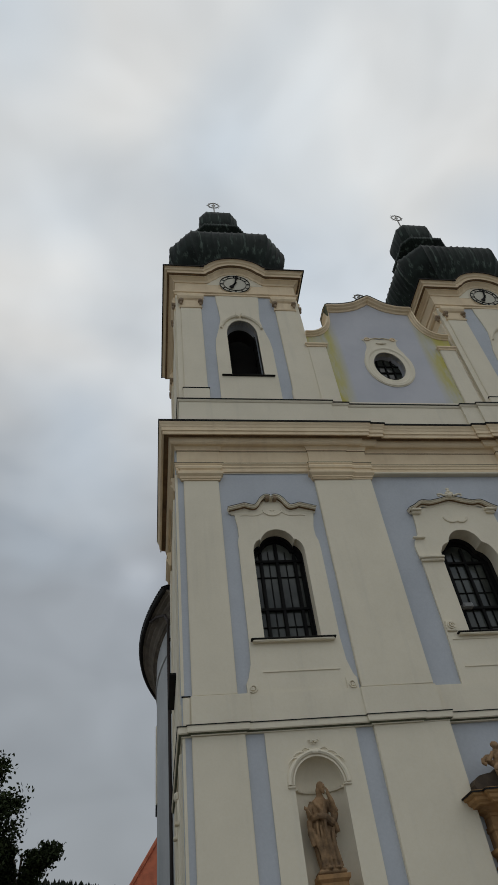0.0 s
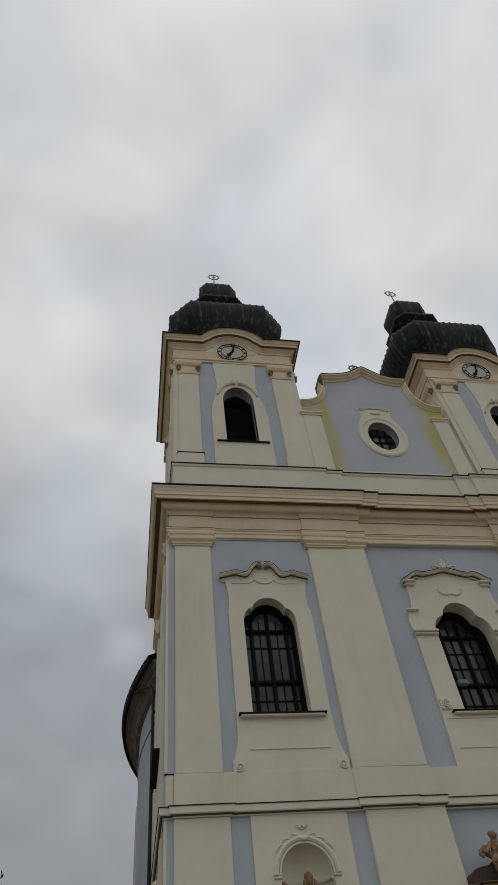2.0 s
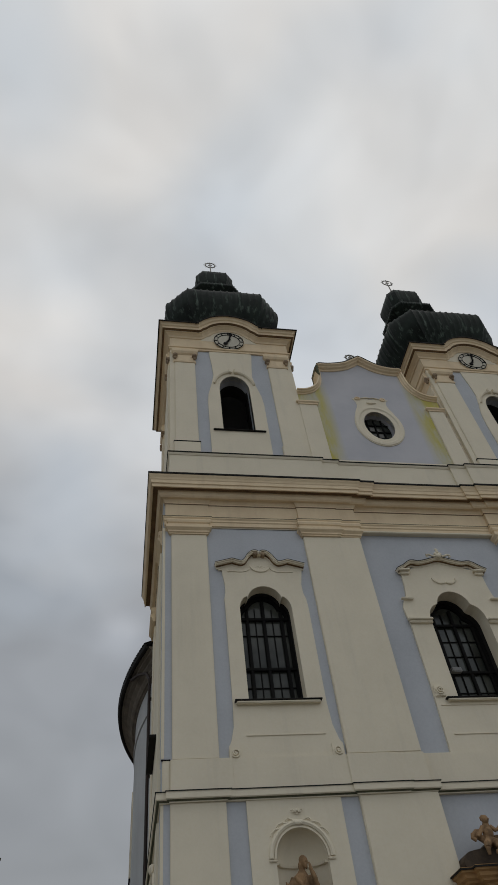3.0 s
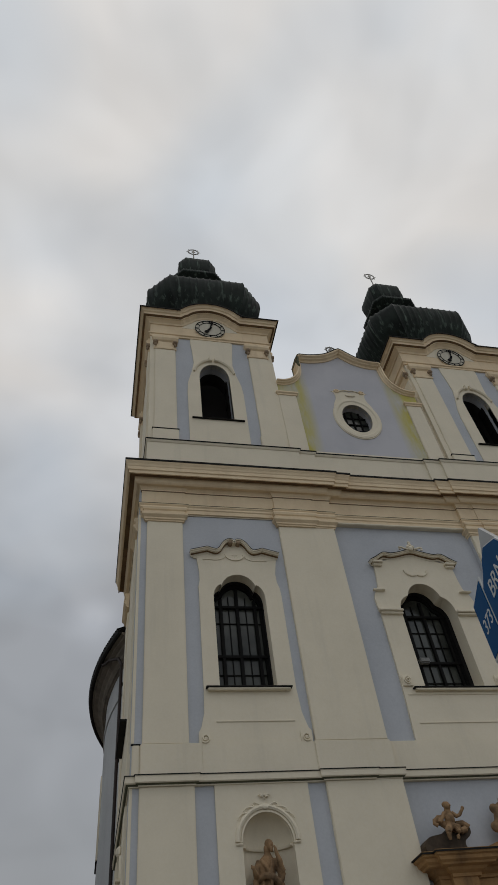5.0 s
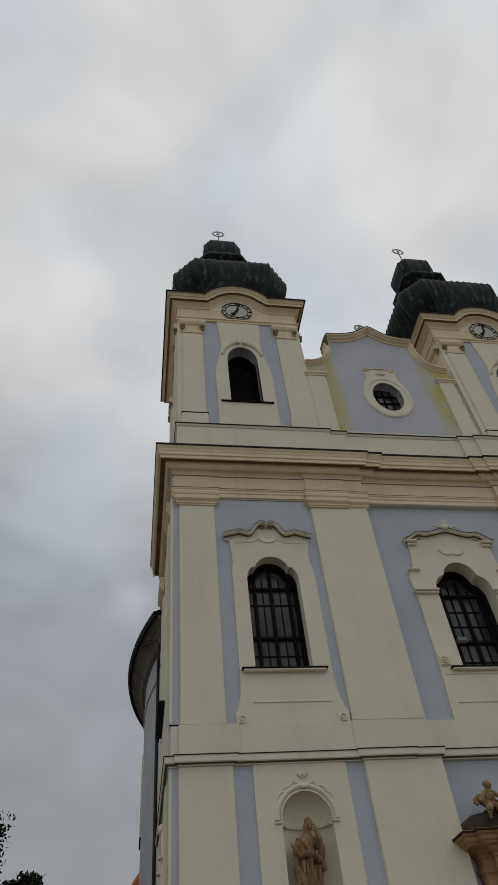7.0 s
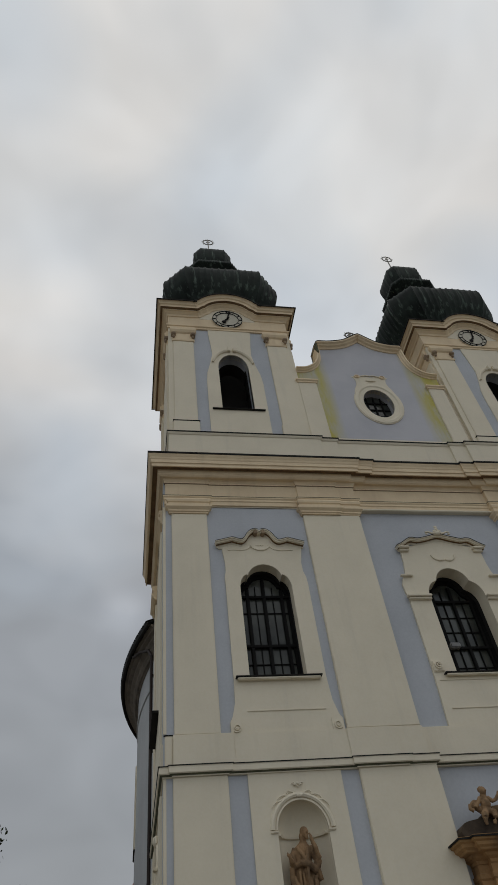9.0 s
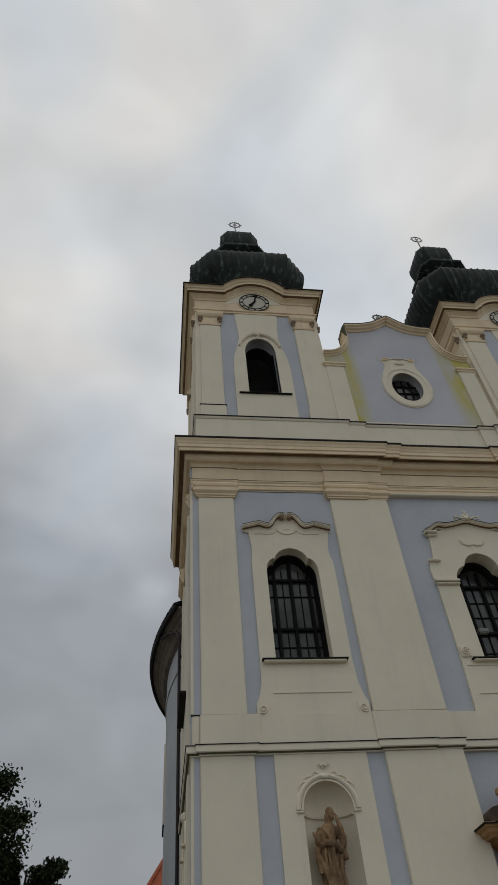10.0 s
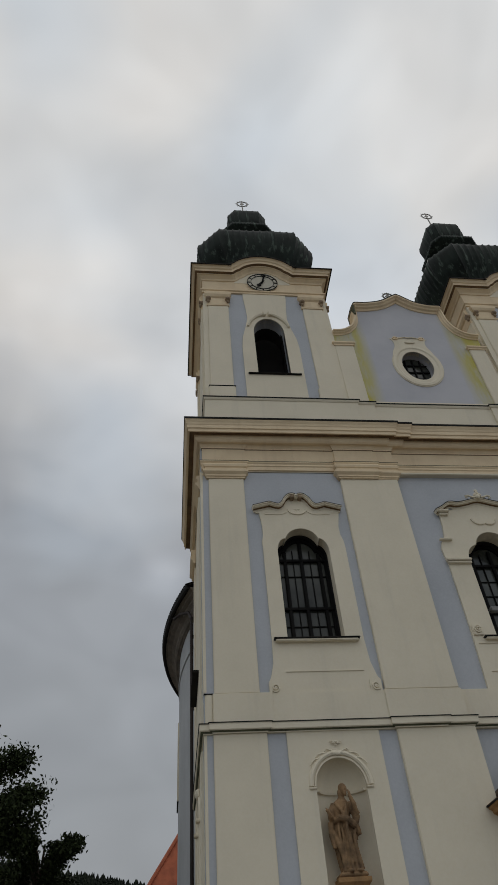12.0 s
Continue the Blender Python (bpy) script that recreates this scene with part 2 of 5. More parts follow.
def plate(bm, outline, y0, y1, holes=()):
    """A slab in the xz plane from y0 (front) to y1 with holes through it."""
    from mathutils.geometry import tessellate_polygon
    loops = [list(outline)] + [list(h) for h in holes]
    flat = [p for lp in loops for p in lp]
    tris = tessellate_polygon([[Vector((x, z, 0)) for x, z in lp] for lp in loops])
    a = [bm.verts.new((x, y0, z)) for x, z in flat]
    b = [bm.verts.new((x, y1, z)) for x, z in flat]
    for t in tris:
        if len(set(t)) == 3:
            bm.faces.new([a[i] for i in t])
            bm.faces.new([b[i] for i in reversed(t)])
    k = 0
    for lp in loops:
        n = len(lp)
        for i in range(n):
            j = (i + 1) % n
            bm.faces.new((a[k + i], a[k + j], b[k + j], b[k + i]))
        k += n
    return bm


def slab(outline, y0, y1, holes=()):
    return plate(bmesh.new(), outline, y0, y1, holes)


def box(bm, x0, x1, y0, y1, z0, z1, bevel=0.0):
    r = bmesh.ops.create_cube(bm, size=1.0, matrix=Matrix.Translation(((x0 + x1) / 2, (y0 + y1) / 2, (z0 + z1) / 2)) @ Matrix.Diagonal((abs(x1 - x0), abs(y1 - y0), abs(z1 - z0), 1)))
    if bevel:
        es = {e for v in r["verts"] for e in v.link_edges}
        bmesh.ops.bevel(bm, geom=list(es), offset=bevel, segments=2, affect="EDGES")
    return bm


def block(*a, bevel=0.015):
    return box(bmesh.new(), *a, bevel=bevel)


def rect(x0, x1, z0, z1):
    return [(x0, z0), (x1, z0), (x1, z1), (x0, z1)]


def sweep(bm, path, profile, closed=False):
    """A horizontal moulding: profile points (out, z) along a path (x, y); out lies to the right of the way."""
    pts = [Vector((x, y)) for x, y in path]
    n = len(pts)
    rings = []
    for i, p in enumerate(pts):
        a = pts[i - 1] if (i or closed) else None
        c = pts[(i + 1) % n] if (i < n - 1 or closed) else None
        ns = [Vector((d.y, -d.x)).normalized() for d in ((p - a) if a is not None else None, (c - p) if c is not None else None) if d is not None]
        if len(ns) == 2:
            m = ns[0] + ns[1]
            m = m / max(m.dot(ns[0]), 0.25) if m.length > 1e-6 else ns[0]
        else:
            m = ns[0]
        rings.append([bm.verts.new((p.x + m.x * o, p.y + m.y * o, z)) for o, z in profile])
    k = len(profile)
    for i in range(n if closed else n - 1):
        r, s = rings[i], rings[(i + 1) % n]
        for j in range(k):
            bm.faces.new((r[j], s[j], s[(j + 1) % k], r[(j + 1) % k]))
    if not closed:
        bm.faces.new(rings[0])
        bm.faces.new(list(reversed(rings[-1])))
    return bm


def ribbon(bm, path, profile, y, closed=False):
    """A moulding in the wall's plane: profile points (proud, up) along a path (x, z); up lies to the left of the way."""
    pts = [Vector(p) for p in path]
    n = len(pts)
    rings = []
    for i, p in enumerate(pts):
        a = pts[i - 1] if (i or closed) else p
        c = pts[(i + 1) % n] if (i < n - 1 or closed) else p
        d = (c - a).normalized()
        rings.append([bm.verts.new((p.x - d.y * u, y - o, p.y + d.x * u)) for o, u in profile])
    k = len(profile)
    for i in range(n if closed else n - 1):
        r, s = rings[i], rings[(i + 1) % n]
        for j in range(k):
            bm.faces.new((r[j], s[j], s[(j + 1) % k], r[(j + 1) % k]))
    if not closed:
        bm.faces.new(rings[0])
        bm.faces.new(list(reversed(rings[-1])))
    return bm


def arc(cx, cz, rx, rz, a0, a1, n=16):
    return [(cx + rx * math.cos(radians(a0 + (a1 - a0) * i / n)), cz + rz * math.sin(radians(a0 + (a1 - a0) * i / n))) for i in range(n + 1)]


def smoothed(pts, n=5):
    """A smooth curve through the points."""
    q = [pts[0]] + list(pts) + [pts[-1]]
    out = []
    for a, b, c, d in zip(q, q[1:], q[2:], q[3:]):
        for k in range(n):
            t = k / n
            out.append(tuple(0.5 * (2 * b[i] + (c[i] - a[i]) * t + (2 * a[i] - 5 * b[i] + 4 * c[i] - d[i]) * t * t + (3 * b[i] - a[i] - 3 * c[i] + d[i]) * t ** 3) for i in (0, 1)))
    return out + [tuple(pts[-1])]


def tube(bm, pts, r0, r1=None, seg=8):
    r1 = r0 if r1 is None else r1
    ps = [Vector(p) for p in pts]
    rings = []
    for i, p in enumerate(ps):
        d = (ps[min(i + 1, len(ps) - 1)] - ps[max(i - 1, 0)]).normalized()
        side = d.cross(Vector((0, 0, 1)) if abs(d.z) < 0.9 else Vector((1, 0, 0))).normalized()
        up = side.cross(d)
        r = r0 + (r1 - r0) * i / max(len(ps) - 1, 1)
        rings.append([bm.verts.new(p + (side * math.cos(k * math.tau / seg) + up * math.sin(k * math.tau / seg)) * r) for k in range(seg)])
    for a, b in zip(rings, rings[1:]):
        for k in range(seg):
            bm.faces.new((a[k], a[(k + 1) % seg], b[(k + 1) % seg], b[k]))
    bm.faces.new(rings[0])
    bm.faces.new(list(reversed(rings[-1])))
    return bm


def lathe(bm, profile, at=(0, 0, 0), seg=20, sx=1.0, sy=1.0):
    rings = [[bm.verts.new((at[0] + r * sx * math.cos(k * math.tau / seg), at[1] + r * sy * math.sin(k * math.tau / seg), at[2] + z)) for k in range(seg)] for r, z in profile]
    for a, b in zip(rings, rings[1:]):
        for k in range(seg):
            bm.faces.new((a[k], a[(k + 1) % seg], b[(k + 1) % seg], b[k]))
    bm.faces.new(list(reversed(rings[0])))
    bm.faces.new(rings[-1])
    return bm


def ball(bm, c, r, sx=1, sy=1, sz=1, sub=2):
    bmesh.ops.create_icosphere(bm, subdivisions=sub, radius=r, matrix=Matrix.Translation(c) @ Matrix.Diagonal((sx, sy, sz, 1)))
    return bm

# ---- ground ----
XC = 10.13
bm = bmesh.new()
bmesh.ops.create_grid(bm, x_segments=60, y_segments=60, size=1500)
for v in bm.verts:
    d = math.hypot(v.co.x - 5, v.co.y)
    v.co.z = 0.0 if d < 90 else -0.02 * (d - 90) ** 0.5
tagged(part("ground", bm, GROUND), "grey paved church square, worn stone", "ground", kind="structure")


def flip(x, s):
    return x if s > 0 else 2 * XC - x


def mirror(outline, s):
    return [(flip(x, s), z) for x, z in outline]


# ---- church: walls, pilasters, panels ----
church = thing("church", "cream and pale blue baroque church front with stone portal", "church")

TREFOIL_L = [(2.47, 11.05), (4.22, 11.05), (4.22, 14.18)] + arc(3.90, 14.2, 0.32, 0.52, 5, 82, 6) + arc(3.345, 14.52, 0.60, 0.60, 14, 166, 14) + arc(2.79, 14.2, 0.32, 0.52, 98, 175, 6) + [(2.47, 14.18)]
TREFOIL_C = [(XC - 1.04, 11.12), (XC + 1.04, 11.12), (XC + 1.04, 13.88)] + arc(XC + 0.60, 13.92, 0.44, 0.62, 0, 76, 7) + arc(XC + 0.02, 14.44, 0.63, 0.65, 12, 168, 16) + arc(XC - 0.60, 13.92, 0.44, 0.62, 104, 180, 7) + [(XC - 1.04, 13.88)]
NICHE = [(2.77, 4.4), (4.09, 4.4), (4.09, 6.96)] + arc(3.43, 7.0, 0.66, 0.68, 3, 177, 18) + [(2.77, 6.96)]


def grown(outline, by=0.03):
    """The outline a little larger, so that the panel in front lines the opening."""
    xs, zs = [q[0] for q in outline], [q[1] for q in outline]
    cx, cz, hx, hz = (min(xs) + max(xs)) / 2, (min(zs) + max(zs)) / 2, (max(xs) - min(xs)) / 2, (max(zs) - min(zs)) / 2
    return [(cx + (x - cx) * (1 + by / hx), cz + (z - cz) * (1 + by / hz)) for x, z in outline]


for s in (1, -1):
    part("wall", slab(mirror(rect(-0.05, 7.31, 0, 19.5), s), 0.08, 0.75, [mirror(grown(TREFOIL_L), s), mirror(grown(NICHE), s)]), BLUE, church, "pale blue plaster field")
part("wall", slab(rect(7.31, 2 * XC - 7.31, 0, 19.5), 0.26, 0.75, [grown(TREFOIL_C)]), BLUE, church, "pale blue plaster field")
bm = bmesh.new()
box(bm, -0.05, 0.5, 0.752, 7.0, 0, 19.5)
part("side_wall", bm, CREAM, church, "cream side wall of the front block")
part("side_wall", block(2 * XC - 0.5, 2 * XC + 0.05, 0.752, 7.0, 0, 19.5, bevel=0), CREAM, church)
part("back_wall", block(0.5, 2 * XC - 0.5, 6.5, 7.0, 0, 19.5, bevel=0), SIDE, church)
part("flat_roof", block(-0.05, 2 * XC + 0.05, 0.752, 7.0, 19.5, 19.6, bevel=0), SHEET, church)
part("room_back", block(0.5, 2 * XC - 0.5, 3.0, 3.1, 0, 18.9, bevel=0), DARK, church)

PILASTERS = [(0.24, 1.51, 0.0, 9.44, 17.35), (5.10, 7.28, -0.03, 9.44, 17.35),
             (0.19, 1.62, 0.0, 0.0, 8.37), (5.19, 7.42, -0.03, 0.0, 8.37)]
for s in (1, -1):
    for x0, x1, y, z0, z1 in PILASTERS:
        a, b = sorted((flip(x0, s), flip(x1, s)))
        part("pilaster", block(a, b, y, 0.3, z0, z1, bevel=0.02), CREAM, church)
    # plinth zone over the lower cornice
    for x0, x1, y in ((-0.02, 0.19, 0.03), (0.19, 1.86, -0.04), (5.04, 6.52, -0.06), (6.50, 7.33, -0.03), (1.84, 5.06, -0.025)):
        a, b = sorted((flip(x0, s), flip(x1, s)))
        part("plinth", block(a, b, y, 0.3, 8.55, 9.44, bevel=0.02), CREAM, church)
    part("wall_panel", slab(mirror(rect(2.14, 4.68, 0.0, 8.37), s), 0.03, 0.19, [mirror(NICHE, s)]), CREAM, church)
    flare = [(1.80, 9.44), (5.03, 9.44), (5.03, 9.72), (4.95, 9.9), (4.84, 10.3), (4.79, 11.0), (4.79, 14.3), (4.77, 14.6), (4.70, 14.85), (4.69, 15.2), (4.80, 15.85), (1.95, 15.85),
             (2.03, 15.2), (2.03, 14.85), (1.98, 14.6), (1.99, 14.3), (1.99, 11.0), (1.97, 10.3), (1.87, 9.9), (1.79, 9.72)]
    part("wall_panel", slab(mirror(flare, s), 0.02, 0.42, [mirror(TREFOIL_L, s)]), CREAM, church)
    # added liner: the unlit depth of the jamb is painted dark
    part("inner_reveal", slab(mirror(grown(TREFOIL_L, 0.06), s), 0.424, 0.76, [mirror(TREFOIL_L, s)]), DARK, church, "inner reveal of the window, coloured as in shade")
# dark strip added to paint the shadow line on the corner plinth
part("plinth_shade_line", block(-0.05, 0.2, 0.02, 0.3, 9.444, 9.465, bevel=0), SHEET, church)
part("corner_strip", block(-0.056, 0.03, 0.065, 0.3, 9.5, 17.69, bevel=0.01), CREAM, church)
part("corner_strip", block(-0.056, 0.02, 0.065, 0.3, 0.0, 8.36, bevel=0.01), CREAM, church)
part("plinth", block(7.33, 2 * XC - 7.33, 0.14, 0.4, 8.55, 9.46, bevel=0.02), CREAM, church)
cp = [(-1.88, 9.46), (-1.84, 10.6), (-1.82, 11.4), (-1.82, 13.8), (-1.88, 14.1), (-1.9, 14.4), (-1.82, 14.66), (-1.66, 14.9), (-1.6, 15.3), (-1.56, 16.0), (-0.8, 16.15), (0, 16.4)]
outline = [(XC + x, z) for x, z in cp] + [(XC - x, z) for x, z in reversed(cp[:-1])]
part("wall_panel", slab(outline, 0.18, 0.74, [TREFOIL_C]), CREAM, church)

# ---- church: mouldings ----
def stepped(segs, y_back):
    left = [(segs[0][0], y_back)]
    pts = left[:]
    for x0, x1, y in segs:
        pts += [(x0, y), (x1, y)]
    pts.append((segs[-1][1], y_back))
    return pts


def both(segs):
    return segs + [(2 * XC - b, 2 * XC - a, y) for a, b, y in reversed(segs)]


half_low = [(-0.05, 0.2, 0.06), (0.2, 1.62, -0.02), (1.62, 5.17, 0.03), (5.17, 6.6, -0.05), (6.6, 7.4, 0.0)]
segs = both(half_low)
segs.insert(len(half_low), (7.4, 2 * XC - 7.4, 0.18))
path = stepped(segs, 7.0)
LOW = [(-0.1, 8.36), (0.03, 8.36), (0.04, 8.40), (0.11, 8.42), (0.13, 8.44), (0.13, 8.60), (-0.1, 8.60)]
part("string_cornice", sweep(bmesh.new(), path, LOW), CREAM, church)
# thin shadow line below the string course, painted as a greenish strip
part("string_fillet", sweep(bmesh.new(), path, [(-0.05, 8.405), (0.045, 8.405), (0.10, 8.422), (0.10, 8.412), (0.05, 8.388), (-0.05, 8.385)]), DARKGREEN, church, "dark green fillet painting the shade under the string course")
part("cornice_sheet", sweep(bmesh.new(), path, [(-0.1, 8.604), (0.14, 8.604), (0.14, 8.598), (0.152, 8.598), (0.152, 8.619), (-0.1, 8.65)]), SHEET, church, "dark sheet metal cover")

half_main = [(0.02, 1.62, -0.01), (1.62, 5.05, 0.03), (5.05, 6.6, -0.03), (6.6, 7.35, 0.0)]
segs = both(half_main)
segs.insert(4, (7.35, 2 * XC - 7.35, 0.14))
FRIEZE = [(-0.1, 17.77), (0.03, 17.77), (0.03, 17.93), (0.06, 17.96), (0.06, 18.04), (0.10, 18.09), (0.10, 18.13), (0.0, 18.16), (0.0, 18.80), (0.03, 18.82), (0.03, 18.86), (0.07, 18.93), (0.13, 19.01), (0.19, 19.06), (0.22, 19.08), (-0.1, 19.1)]
part("frieze", sweep(bmesh.new(), stepped(segs, 7.1), FRIEZE), TRIM, church, "cream frieze with fine mouldings")
part("frieze_line", sweep(bmesh.new(), stepped(segs, 7.1), [(0.004, 18.79), (0.034, 18.806), (0.034, 18.815), (0.004, 18.80)]), ROSETTE, church, "thin brown line")
part("frieze_edge", sweep(bmesh.new(), stepped(segs, 7.1), [(0.06, 18.134), (0.114, 18.134), (0.114, 18.142), (0.06, 18.152)]), DARKGREEN, church, "dark green upper edge of the moulding")
half_main = [(0.02, 7.0, -0.02), (7.0, 7.6, 0.05)]
segs = both(half_main)
segs.insert(2, (7.6, 2 * XC - 7.6, 0.13))
path = stepped(segs, 7.1)
CORONA = [(-0.1, 18.98), (0.20, 18.98), (0.26, 19.040), (0.30, 19.200), (0.30, 19.280), (0.46, 19.300), (0.48, 19.300), (0.48, 19.200), (0.53, 19.200), (0.53, 19.340), (0.57, 19.360), (0.57, 19.510), (0.59, 19.540), (0.61, 19.620), (0.66, 19.710), (0.66, 19.780), (-0.1, 19.800)]
part("main_cornice", sweep(bmesh.new(), path, CORONA), TRIM, church, "broad projecting cream cornice")
# added strip: the shadow line under the corona, painted brown
part("soffit_shade", sweep(bmesh.new(), path, [(0.20, 19.240), (0.305, 19.240), (0.475, 19.260), (0.475, 19.295), (0.20, 19.295)]), SOFFIT, church, "brown shade-coloured soffit under the cornice")
part("cornice_sheet", sweep(bmesh.new(), path, [(-0.6, 19.804), (0.665, 19.785), (0.665, 19.755), (0.69, 19.755), (0.69, 19.835), (-0.6, 19.990)]), SHEET, church, "dark sheet metal cover")
CAP = [(-0.05, 17.34), (0.04, 17.34), (0.04, 17.39), (0.08, 17.41), (0.08, 17.48), (0.14, 17.54), (0.17, 17.57), (0.17, 17.65), (0.09, 17.68), (0.09, 17.80), (0.13, 17.83), (0.15, 17.92), (0.12, 17.99), (-0.05, 18.01)]
for s in (1, -1):
    for x0, x1, y in ((0.2, 1.52, 0.0), (5.08, 6.5, -0.05), (6.5, 7.28, 0.0)):
        a, b = sorted((flip(x0, s), flip(x1, s)))
        part("capital", sweep(bmesh.new(), [(a, 0.3), (a, y), (b, y), (b, 0.3)], CAP), TRIM, church)
part("capital", sweep(bmesh.new(), [(-0.05, 1.9), (-0.05, 0.6)], CAP), TRIM, church)
part("architrave", block(-0.03, 2 * XC + 0.03, 0.06, 0.6, 17.70, 17.79, bevel=0.02), CREAM, church)


def string_line(x0, x1, y, z):
    part("groove_band", block(x0, x1, y - 0.025, y + 0.05, z, z + 0.035, bevel=0.008), CREAM, church)


for s in (1, -1):
    a, b = sorted((flip(2.3, s), flip(4.6, s)))
    string_line(a, b, 0.02, 10.02)
string_line(XC - 1.6, XC + 1.6, 0.18, 9.97)
string_line(XC - 1.7, XC + 1.7, 0.18, 10.86)


# ---- church: windows ----
def window(outline, y, cols, rows, thin_rows, sill, label):
    xs, zs = [p[0] for p in outline], [p[1] for p in outline]
    x0, x1, z0, z1 = min(xs), max(xs), min(zs), max(zs)
    w = thing("window", label, "")
    w.parent = church
    cx = (x0 + x1) / 2
    inner = [(cx + (x - cx) * 0.88, z0 + 0.06 + (z - z0) * 0.945) for x, z in outline]
    part("window_frame", slab(outline, y, y + 0.1, [inner]), IRON, w)
    edges = [x0 + (x1 - x0) * c for c in cols]
    top = max(rows)
    head = [(x0, top), (x1, top)] + [q for q in outline if q[1] > top + 0.01]
    part("glass_pane", slab(head, y + 0.07, y + 0.085), GLASS, w, "dark reflecting old glass")
    spans = [x0 + 0.01] + edges + [x1 - 0.01]
    levels = [z0 + 0.01] + sorted(rows)
    for a, b in zip(spans, spans[1:]):
        for c, d in zip(levels, levels[1:]):
            part("glass_pane", slab(rect(a, b, c, d), y + 0.07, y + 0.085), GLASS, w)
    for x in edges:
        part("mullion", block(x - 0.055, x + 0.055, y - 0.03, y + 0.06, z0 + 0.02, z1 - 0.2 - abs(x - cx) * 0.75, bevel=0.01), IRON, w)
    for z in rows:
        part("transom", block(x0 + 0.02, x1 - 0.02, y - 0.04, y + 0.05, z - 0.05, z + 0.05, bevel=0.01), IRON, w)
    full = [x0 + 0.05] + edges + [x1 - 0.05]
    for a, b in zip(full, full[1:]):
        if b - a > 0.35:
            m = (a + b) / 2
            part("glazing_bar", block(m - 0.013, m + 0.013, y + 0.02, y + 0.06, z0 + 0.05, z1 - 0.3 - abs(m - cx) * 0.75, bevel=0), IRON, w)
    for z in thin_rows:
        part("glazing_bar", block(x0 + 0.05, x1 - 0.05, y + 0.025, y + 0.06, z - 0.013, z + 0.013, bevel=0), IRON, w)
    if sill:
        sx0, sx1, sy, sz = sill
        part("window_sill", block(sx0, sx1, sy + 0.06, y, sz - 0.035, sz, bevel=0.008), SHEET, w, "dark sheet metal sill")
        part("sill_moulding", block(sx0 + 0.05, sx1 - 0.05, sy + 0.09, y, sz - 0.11, sz - 0.038, bevel=0.02), CREAM, w)
    return w


for s in (1, -1):
    a, b = sorted((flip(2.04, s), flip(4.64, s)))
    window(mirror(TREFOIL_L, s), 0.6, (0.18, 0.50, 0.845), (12.36, 14.18), (11.76, 13.58), (a, b, -0.22, 11.03), "tall arched window with dark iron bars")
# liner painted dark for the unlit jamb of the centre window
part("inner_reveal", slab(grown(TREFOIL_C, 0.15), 0.744, 1.08, [TREFOIL_C]), DARK, church, "inner reveal of the centre window, coloured as in shade")
window(TREFOIL_C, 0.95, (0.235, 0.575, 0.90), (12.36, 14.16), (11.66, 12.97, 13.54), (XC - 1.5, XC + 1.5, -0.05, 11.08), "arched centre window with dark glazing bars")
# small spotlight box inside the middle window
part("floodlight", block(XC - 0.68, XC - 0.32, 0.60, 0.80, 12.22, 12.40, bevel=0.03), LAMPGREY, church, "small grey floodlight on the window bars")

# swan-neck hood over the side windows, bracket hood over the middle one
HOOD = [(0.0, -0.09), (0.03, -0.09), (0.04, -0.01), (0.19, -0.005), (0.2, 0.035), (0.24, 0.04), (0.24, 0.075), (0.0, 0.10)]

# profile of the painted shade strip beneath the hoods
UNDER = [(0.045, -0.025), (0.11, -0.02), (0.11, -0.0085), (0.045, -0.0115)]

